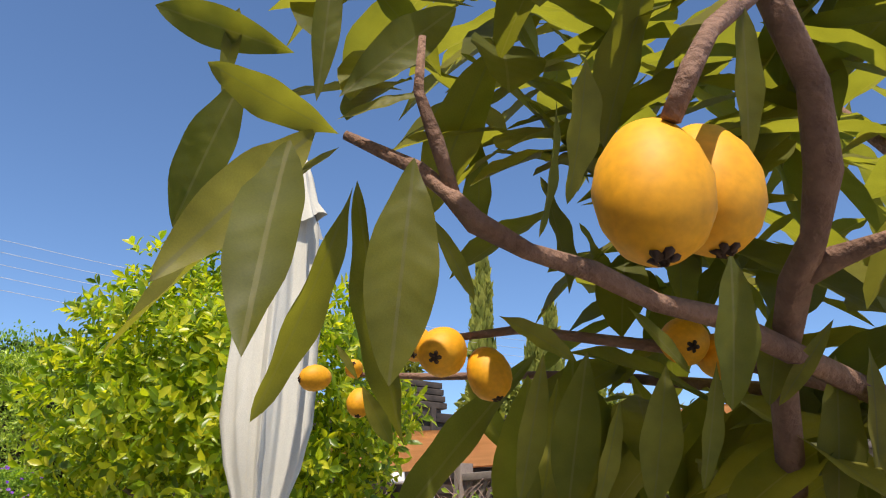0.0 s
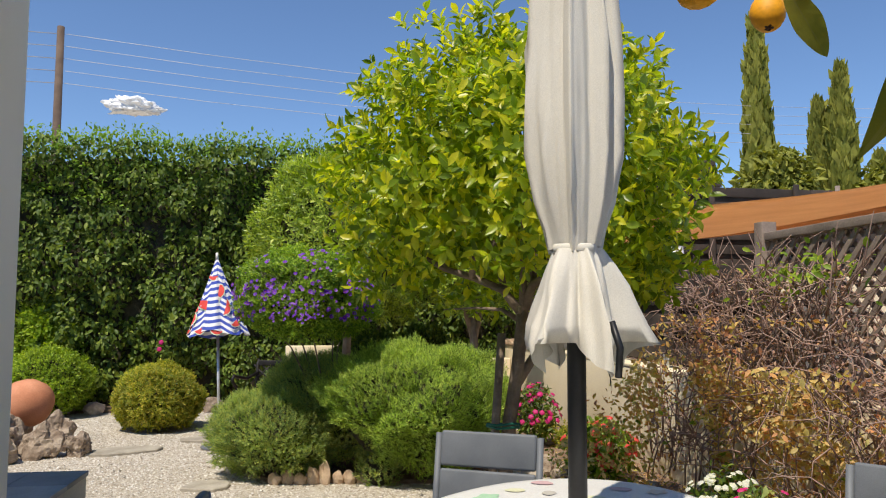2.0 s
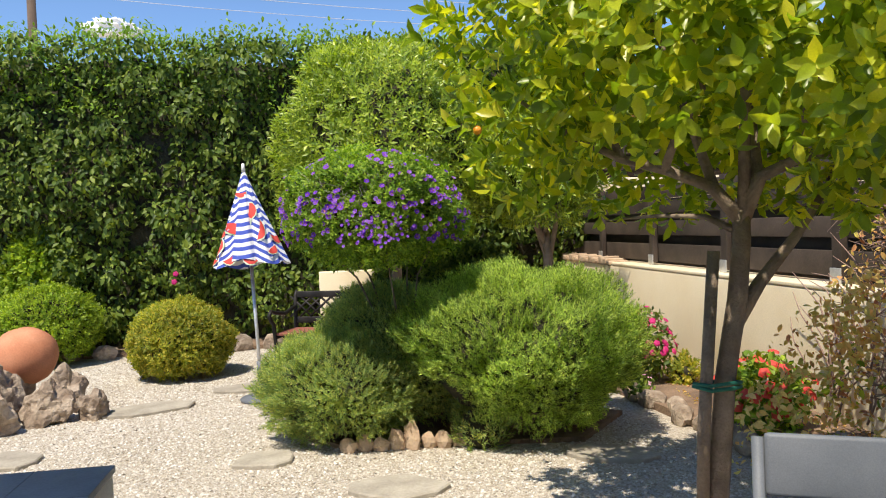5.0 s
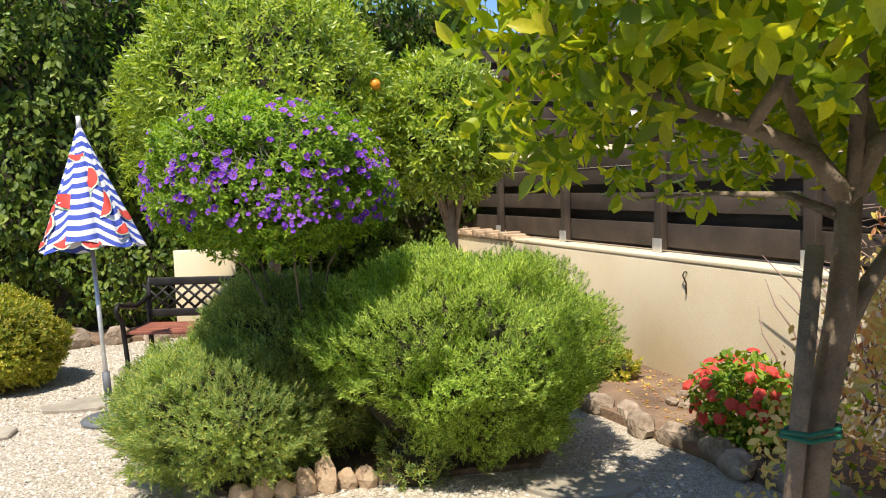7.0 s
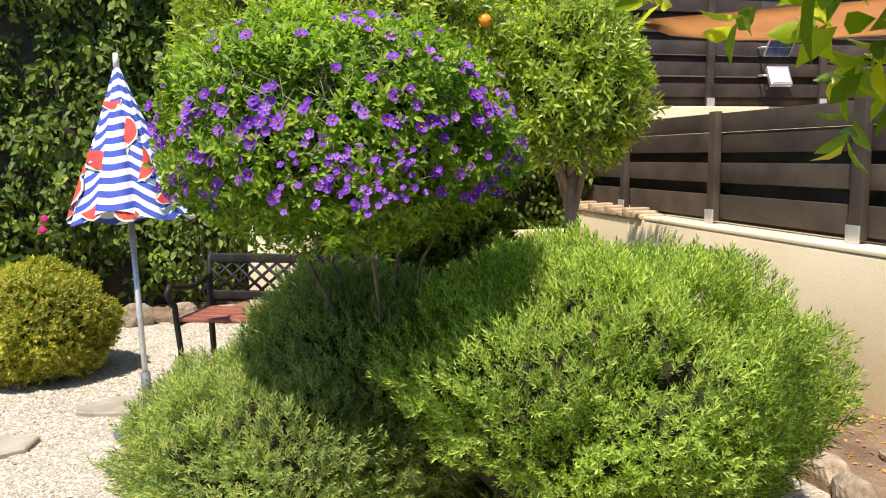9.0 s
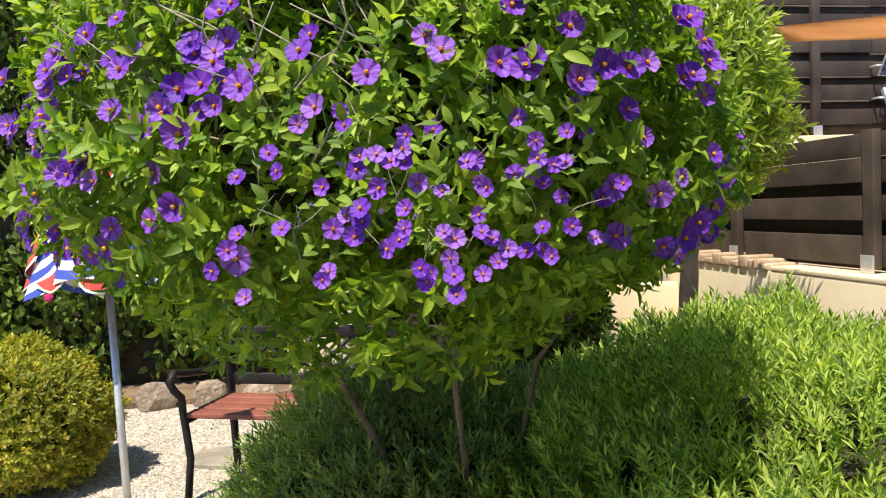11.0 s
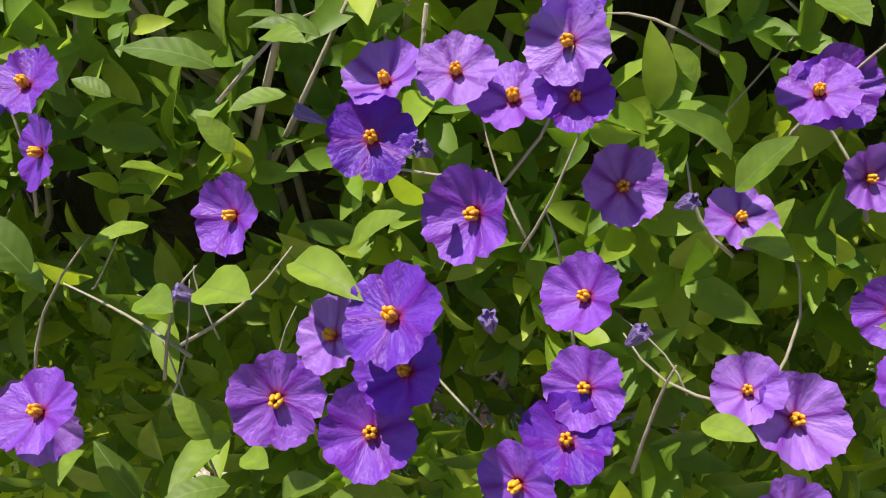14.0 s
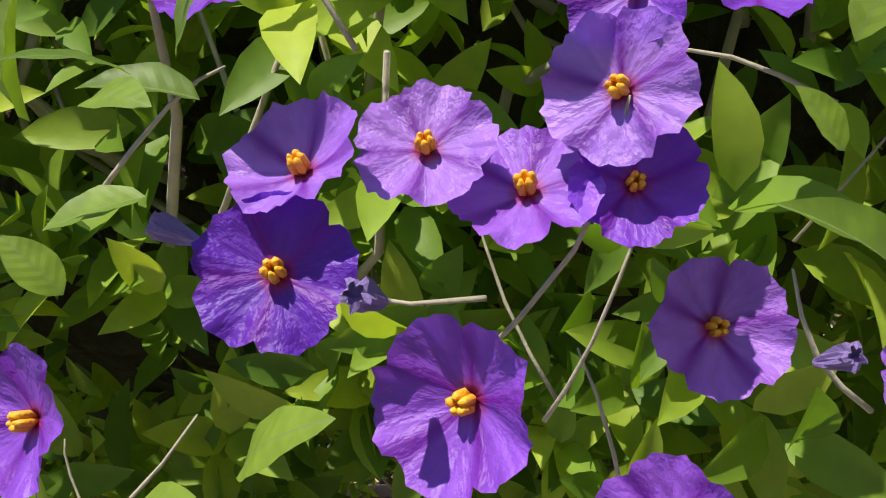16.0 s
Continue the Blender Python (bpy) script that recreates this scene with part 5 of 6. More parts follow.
# ---- stepping stones, edging stones ----
def slab(x, y, a, b_, rot, seed):
    bm = bmesh.new()
    rr = random.Random(seed)
    n = 9
    ring = [bm.verts.new((a * math.cos(2 * math.pi * k / n) * rr.uniform(0.8, 1.1), b_ * math.sin(2 * math.pi * k / n) * rr.uniform(0.8, 1.1), 0.028)) for k in range(n)]
    f = bm.faces.new(ring)
    ext = bmesh.ops.extrude_face_region(bm, geom=[f])
    bmesh.ops.translate(bm, vec=(0, 0, -0.05), verts=[v for v in ext["geom"] if isinstance(v, bmesh.types.BMVert)])
    bmesh.ops.recalc_face_normals(bm, faces=bm.faces)
    bmesh.ops.bevel(bm, geom=bm.edges[:], offset=0.008, segments=1, affect="EDGES")
    ob = part("stepping_stone", bm, M_STONE, None, smooth=False)
    ob.matrix_world = pose(x, y, 0, 0, 0, rot)
    tagged(ob, "flat grey-brown stepping stone set in gravel", "stepping stone", "stepping stones")


for k, (x, y, a, b_, rot) in enumerate([(-5.3, 6.18, 0.34, 0.2, 50), (-3.68, 5.22, 0.2, 0.16, 40), (-2.75, 4.95, 0.26, 0.18, 20), (-5.25, 4.85, 0.25, 0.2, 10), (-2.2, 4.35, 0.3, 0.22, 30), (-4.95, 7.0, 0.28, 0.17, 35), (-1.75, 3.7, 0.3, 0.25, 0), (-5.1, 8.0, 0.26, 0.18, 0), (-1.75, 5.75, 0.3, 0.17, 0)]):
    slab(x, y, a, b_, rot, k)


def edging(x, y, sx, sz, rot, k, label, group, mat=None):
    me = rock_mesh("edging", (sx, sx * 0.55, sz), 20 + k, 2, 0.3)
    ob = tagged(new("edging_stone", me), label, "stone", group)
    me.materials.append(mat or M_EDGE)
    ob.matrix_world = pose(x, y, sz * 0.6, 0, 0, rot)


for k in range(9):
    x = -3.28 + 0.088 * k
    edging(x, 5.50 + 0.088 * k * 0.42 + 0.015 * math.sin(k * 3), 0.055, (0.055, 0.07, 0.05, 0.085, 0.11, 0.06, 0.07, 0.05, 0.05)[k], 15 * math.sin(k), k, "small upright pinkish edging stone", "mound edging")
for k in range(13):
    s = k / 12
    p = Vector((-2.1, 7.75)).lerp(Vector((-0.62, 5.35)), s)
    edging(p.x + 0.05 * math.sin(k * 4), p.y, 0.13, 0.08, 120 + 20 * math.sin(k * 2), 40 + k, "rounded border stone of the flower bed", "bed edging", M_ROCK)
for k in range(22):
    p = at_house(-8.2 + k * 0.36, 10.75 + 0.06 * math.sin(k * 2))
    edging(p.x, p.y, 0.13, 0.09 + 0.05 * abs(math.sin(k * 2.7)), 28 + 30 * math.sin(k), 70 + k, "rounded stone at the hedge's foot", "hedge edging", M_ROCK)

# soil of the beds
def bed(name, label, pts, z):
    bm = bmesh.new()
    f = bm.faces.new([bm.verts.new((*p, z)) for p in pts])
    ext = bmesh.ops.extrude_face_region(bm, geom=[f])
    bmesh.ops.translate(bm, vec=(0, 0, -z - 0.02), verts=[v for v in ext["geom"] if isinstance(v, bmesh.types.BMVert)])
    bmesh.ops.recalc_face_normals(bm, faces=bm.faces)
    tagged(part(name, bm, M_SOIL, None, smooth=False), label, "soil", kind="structure")


bed("soil_bed", "dry brown soil of the flower bed", [tuple(at_house(V_WALL, 9.3)[:2]), (-2.15, 7.75), (-0.65, 5.35), (0.2, 3.9), (0.7, 2.6), tuple(at_house(V_WALL, 1.0)[:2])], 0.055)
bed("soil_bed", "dark soil under the clipped mounds", [(-3.85, 5.75), (-3.3, 5.52), (-2.5, 5.82), (-1.95, 6.0), (-1.8, 6.7), (-3.2, 7.0), (-3.9, 6.5)], 0.03)
bed("soil_bed", "dark soil at the foot of the hedge", [tuple(at_house(-9.5, 10.85)[:2]), tuple(at_house(1.5, 10.85)[:2]), tuple(at_house(1.5, 11.9)[:2]), tuple(at_house(-9.5, 11.9)[:2])], 0.04)


# dry leaf litter and small stones on the bed by the wall
n = 1500
litter = np.stack([V_WALL - rng.uniform(0.03, 0.85, n), rng.uniform(4.6, 9.3, n), np.full(n, 0.062)], 1)
litter = litter[litter[:, 0] > V_WALL - 0.2 - 0.16 * np.clip(9.3 - litter[:, 1], 0, 4)]
n = len(litter)
lit = strew("bed_litter", LEAF2, litter, basis(rng.normal(0, 1, (n, 3)) * np.array([1, 1, 0.15]), np.tile([0, 0, 1.0], (n, 1)), rng, 0.3), 0.03 * rng.uniform(0.4, 1.4, n))
tagged(part("leaf_litter", lit, L_DRY, None), "dry brown leaves lying on the flower bed", "leaf litter", kind="stuff").matrix_world = HOUSE
r6 = random.Random(17)
for k in range(16):
    me = rock_mesh("bed_stone", (r6.uniform(0.03, 0.07), r6.uniform(0.03, 0.05), r6.uniform(0.02, 0.035)), 120 + k, 2, 0.4)
    me.materials.append(M_ROCK)
    u_ = r6.uniform(5.6, 9.0)
    ob = tagged(new("bed_stone", me), "small brown stone lying on the flower bed", "stone", "bed stones")
    ob.matrix_world = HOUSE @ pose(V_WALL - r6.uniform(0.08, 0.5), u_, 0.068, 0, 0, k * 40)
for u_, off_ in ((8.25, 0.3), (7.65, 0.22), (7.35, 0.35)):
    g = at_house(V_WALL - off_, u_)
    shrub("bed_plant", "small yellow-green plant in the flower bed", g.x, g.y, (0.09, 0.08, 0.08), 0.11, 90, L_BOX, SPRIG_P, 0.05, 0.3, u_, up=0.8)


# ---- roses and bed flowers ----
ROSE = (np.array([(0.9 * math.cos(k * 1.256) * r, 0.9 * math.sin(k * 1.256) * r, h) for r, h in ((0.15, 0.35), (0.65, 0.3), (1.0, 0.05)) for k in range(5)]),
        [tuple(i * 5 + q for q in (k, (k + 1) % 5)) + tuple((i + 1) * 5 + q for q in ((k + 1) % 5, k)) for i in range(2) for k in range(5)] + [(0, 1, 2, 3, 4)])


def rose_bush(x, y, size, label, n_leaf, n_flower, petal, fsize, leaf=L_HEDGE, name="rose_bush"):
    t = thing(name, label, "rose bush", pose(x, y, 0.05))
    me = leaves(name + "_leaves", n_leaf, size, rng, BROAD, 0.05, 0.25, x, -0.9, 0.1, 0.5)
    me.transform(Matrix.Translation((0, 0, size[2])))
    part("foliage", me, leaf, t)
    bm = bmesh.new()
    for k in range(8):
        a = k * 0.8
        tube(bm, [(0.02 * math.cos(a), 0.02 * math.sin(a), -0.03), (0.7 * size[0] * math.cos(a), 0.7 * size[1] * math.sin(a), size[2] * 1.4)], [0.008, 0.004], 5)
    part("stem", bm, M_GREENSTEM, t)
    p, d = on_dome(n_flower, [q * 1.05 for q in size], rng, 0.25, x, -0.4, 0.05)
    base = bpy.data.meshes.new("rose")
    base.from_pydata([tuple(v) for v in (np.array(ROSE[0]) * fsize)], [], ROSE[1])
    base.materials.append(petal)
    for q, w in zip(p, d):
        f = part("flower", base, None, t)
        f.matrix_basis = Matrix.Translation(Vector(q) + Vector((0, 0, size[2]))) @ (Vector(w) + Vector((0, -0.4, 0.6))).to_track_quat("Z", "Y").to_matrix().to_4x4() @ Matrix.Rotation(q[0] * 90, 4, "Z")


pink = bpy.data.meshes.new("hedge_flower")
pink.from_pydata([tuple(v) for v in np.array(ROSE[0]) * 0.04], [], ROSE[1])
pink.materials.append(L_PINK)
for v_, z_ in ((-2.09, 0.80), (-2.07, 0.89)):
    f = part("flower", pink, None, ivy, "small magenta bloom in the ivy")
    f.matrix_basis = pose(v_, 11.02, z_, 80, 0, 0)
rose_bush(-0.93, 6.28, (0.25, 0.23, 0.225), "red rose bush in the bed by the wall", 1500, 62, L_RED, 0.041, L_POTATO)
rose_bush(-1.72, 7.55, (0.22, 0.2, 0.28), "magenta-red roses beside the wall", 1000, 60, L_PINK, 0.032)
rose_bush(-1.72, 7.1, (0.1, 0.1, 0.07), "small clump of pink bed flowers", 200, 14, L_PALE, 0.016)
rose_bush(-0.06, 4.27, (0.19, 0.16, 0.25), "white and green bedding flowers", 500, 70, L_WHITE, 0.022)
rose_bush(0.09, 4.02, (0.19, 0.16, 0.235), "magenta dianthus with grey leaves", 700, 40, L_PINK, 0.022, L_HEBE2)


# ---- dry creeper and shrubs on the right ----
def dry_creeper():
    t = thing("dry_creeper", "dry brown creeper with yellowing and red leaves", "creeper", HOUSE)
    bm = bmesh.new()
    r3 = random.Random(5)
    for k in range(2200):
        u = r3.uniform(-0.8, 5.45)
        z = (1.5 if u > 3.6 else 1.0) * r3.uniform(0.05, 1.0) ** 0.6
        v = V_WALL - r3.uniform(0.02, 0.38) * (1.2 - 0.5 * z)
        pts = [Vector((v, u, z))]
        d = Vector((r3.uniform(-0.5, 0.3), r3.uniform(-1, 1), r3.uniform(-0.3, 1.0)))
        for _ in range(3):
            pts.append(pts[-1] + d.normalized() * 0.13)
            d += Vector((r3.uniform(-0.6, 0.6), r3.uniform(-0.6, 0.6), r3.uniform(-0.7, 0.4)))
        tube(bm, pts, [0.005, 0.004, 0.003, 0.0015], 4)
    for k in range(9):
        u = -0.3 + 0.6 * k
        tube(bm, [(V_WALL - 0.12, u, 0), (V_WALL - 0.10, u + 0.1, 0.5), (V_WALL - 0.05, u - 0.05, 1.0), (V_WALL - 0.06, u + 0.15, 1.5)], [0.016, 0.012, 0.009, 0.004], 5, 0.4)
    for k in range(26):
        u, z = r3.uniform(5.3, 6.1), r3.uniform(0.05, 0.5)
        pts = [Vector((V_WALL - r3.uniform(0.03, 0.22), u, z))]
        d = Vector((r3.uniform(-0.2, 0.2), r3.uniform(-0.5, 0.5), 1.0))
        for _ in range(4):
            pts.append(pts[-1] + d.normalized() * 0.15)
            d += Vector((0, r3.uniform(-0.7, 0.7), r3.uniform(-0.4, 0.2)))
        for p_ in pts:
            p_.x = min(p_.x, V_WALL - 0.02)
        tube(bm, pts, [0.007, 0.006, 0.005, 0.004, 0.002], 4)
    tagged(part("tangle", bm, M_TWIG, t), kind="stuff")
    def clumps(name, n, zlo, zhi, depth, size, mat, label, seed, share):
        u, z = rng.uniform(-0.9, 5.45, n), rng.uniform(zlo, zhi, n)
        lump = np.array([noise.noise(Vector((a * 2.4, b_ * 3.0, seed))) for a, b_ in zip(u, z)])
        keep = lump > share + 0.45 * rng.normal(0, 0.3, n)
        z = np.where(u < 3.6, np.minimum(z, 1.28 * z / 1.6 + 0.02), z)
        u, z, lump = u[keep], z[keep], lump[keep]
        v = V_WALL - 0.08 - (0.25 + 0.75 * rng.random(len(u)) ** 0.5) * np.clip(depth * (1.3 - 0.75 * z) * (0.8 + 1.1 * lump), 0.05, np.where((u > 2.5) & (u < 5.0) & (z < 1.0), np.where(z < 0.62, 0.08, 0.22), 1.1))
        p = np.stack([v, u, z], 1)
        a = rng.normal(0, 1, p.shape) - np.array([0, 0, 0.4])
        part("foliage", strew(name, BROAD, p, basis(a, np.tile([-1.0, -0.4, 0.6], (len(u), 1)), rng, 0.7), size * rng.uniform(0.5, 1.4, len(u))), mat, t, label)
    clumps("yellow_leaves", 14000, 0.05, 1.05, 0.75, 0.042, L_YELLOW, "papery yellow leaves", 1.5, -0.12)
    clumps("rust_leaves", 11000, 0.05, 1.3, 0.7, 0.036, L_DRY, "curled rust-red leaves", 6.5, -0.02)
    clumps("green_leaves", 7000, 0.05, 0.75, 0.8, 0.040, L_LIME, "patches of fresh green leaves", 11.5, 0.14)
    clumps("pink_brown_leaves", 7000, 0.9, 1.6, 0.35, 0.022, L_DRYPINK, "shrivelled pinkish-brown leaves", 3.5, -0.25)
    n = 160
    u, z = rng.normal(4.0, 0.35, n), rng.normal(1.52, 0.08, n)
    p = np.stack([V_WALL - 0.05 - rng.random(n) * 0.2, u, z], 1)
    tagged(part("young_growth", strew("creeper_green", BROAD, p, basis(rng.normal(0, 1, p.shape), np.tile([-1.0, -0.4, 0.8], (n, 1)), rng, 0.7), 0.05 * rng.uniform(0.5, 1.3, n)), L_LIME, t), kind="stuff")


dry_creeper()
g = at_house(2.2, 1.5)
shrub("lime_shrub", "bright green leafy shrub by the lattice", g.x, g.y, (0.5, 0.45, 0.62), 0.62, 2600, L_LIME, SPRIG_P, 0.085, 0.25, 9.2)
g = at_house(2.52, 2.6)
pk = thing("pink_climber", "pale pink flowers climbing on the lattice", "climber", Matrix.Translation(g))
part("foliage", strew("climber_leaves", BROAD, rng.normal(0, 1, (500, 3)) * np.array([0.2, 0.3, 0.2]) + np.array([0, 0, 1.5]), basis(rng.normal(0, 1, (500, 3)), np.tile([-1.0, -0.4, 0.8], (500, 1)), rng, 0.7), 0.05 * rng.uniform(0.5, 1.3, 500)), L_HEDGE, pk)
part("stem", tubed([(0, 0, 0), (0.04, 0.05, 0.8), (0.0, 0.1, 1.6)], [0.012, 0.01, 0.006], 6), M_TWIG, pk)
pb = bpy.data.meshes.new("pink_bloom")
pb.from_pydata([tuple(v) for v in np.array(ROSE[0]) * 0.034], [], ROSE[1])
pb.materials.append(L_PALE)
for k in range(6):
    f = part("flower", pb, None, pk)
    f.matrix_basis = Matrix.Translation((-0.18 + 0.05 * math.sin(k), 0.33 * math.sin(k * 2.4), 1.5 + 0.17 * math.cos(k * 1.9))) @ Vector((-0.6, -0.9, 0.4)).to_track_quat("Z", "Y").to_matrix().to_4x4()


# ---- loquat tree at the start ----
def loquat():
    t = thing("loquat_tree", "loquat tree with drooping leaves and ripe fruit", "tree", pose(1.15, 0.75, 0))
    B = Vector((1.15, 0.75, 0))
    part("trunk", tubed([(0, 0, 0), (-0.03, 0, 0.7), (-0.1, -0.03, 1.15), (-0.2, -0.06, 1.5)], [0.06, 0.05, 0.045, 0.035], 12, 0.2), M_LBARK, t)
    limbs = [([(0.9, 0.70, 1.42), (0.55, 0.60, 1.50), (0.38, 0.50, 1.53), (0.215, 0.393, 1.563), (0.178, 0.382, 1.567), (0.142, 0.365, 1.578), (0.105, 0.344, 1.581), (0.079, 0.322, 1.587), (0.065, 0.328, 1.604), (0.051, 0.340, 1.622), (0.012, 0.339, 1.640)], [0.03, 0.018, 0.011, 0.0065, 0.006, 0.006, 0.0055, 0.0055, 0.005, 0.0045, 0.003]),
             ([(0.068, 0.328, 1.604), (0.059, 0.324, 1.630), (0.050, 0.316, 1.653), (0.051, 0.311, 1.681)], [0.0045, 0.004, 0.003, 0.002]),
             ([(0.55, 0.60, 1.45), (0.40, 0.56, 1.45), (0.306, 0.533, 1.455), (0.289, 0.496, 1.482), (0.272, 0.451, 1.549), (0.262, 0.4, 1.586), (0.262, 0.371, 1.602), (0.26, 0.347, 1.631), (0.252, 0.329, 1.67), (0.227, 0.315, 1.725), (0.20, 0.30, 1.80)], [0.02, 0.013, 0.0105, 0.010, 0.0092, 0.0098, 0.0095, 0.0105, 0.010, 0.008, 0.005]),
             ([(0.261, 0.4, 1.586), (0.277, 0.378, 1.594), (0.292, 0.356, 1.597), (0.34, 0.33, 1.60)], [0.008, 0.007, 0.006, 0.004]),
             ([(0.227, 0.315, 1.725), (0.179, 0.229, 1.645), (0.151, 0.2, 1.608), (0.139, 0.188, 1.585), (0.132, 0.19, 1.568)], [0.007, 0.0042, 0.004, 0.0038, 0.0035]),
             ([(0.62, 0.62, 1.52), (0.42, 0.72, 1.58), (0.22, 0.86, 1.62), (0.05, 0.95, 1.63), (-0.06, 1.0, 1.64)], [0.011, 0.008, 0.006, 0.0045, 0.003]),
             ([(0.40, 0.5, 1.53), (0.25, 0.55, 1.58), (0.12, 0.54, 1.59), (0.07, 0.53, 1.58)], [0.007, 0.005, 0.004, 0.003]),
             ([(0.95, 0.69, 1.5), (0.7, 0.5, 1.75), (0.4, 0.4, 1.9), (0.15, 0.4, 1.95)], [0.025, 0.018, 0.012, 0.006]),
             ([(0.9, 0.7, 1.5), (0.8, 0.9, 1.8), (0.6, 1.0, 2.1)], [0.025, 0.018, 0.008])]
    for pts, rad in limbs:
        part("branch", tubed([Vector(p) - B for p in pts], [0.86 * q * (1.12 if k % 2 else 0.94) for k, q in enumerate(rad)], 10, 0.35), M_LBARK, t)
    big = blade(0.30, 18, 0.16, 0.12, 0.016, 0.56)
    thin = blade(0.19, 18, 0.18, 0.08, 0.010, 0.55)
    shapes = []
    for tv, tf in (big, thin, blade(0.40, 10, 0.14, 0.18, 0.012, 0.56)):
        me = mesh_of("leaf", tv, tf)
        me.materials.append(L_RIBBED)
        shapes.append(me)

    def leaf(p, q, k=0, up=(0, -0.8, 0.5)):
        p, q = Vector(p), Vector(q)
        d = q - p
        x = d.normalized()
        z = (Vector(up) - x * x.dot(Vector(up))).normalized()
        m = Matrix((x, z.cross(x), z)).transposed().to_4x4()
        s = d.length
        ob = part("leaf", shapes[k if k < 3 else k % 2], None, t)
        ob.matrix_basis = Matrix.Translation(p - B) @ m @ Matrix.Diagonal((s, s, s, 1))
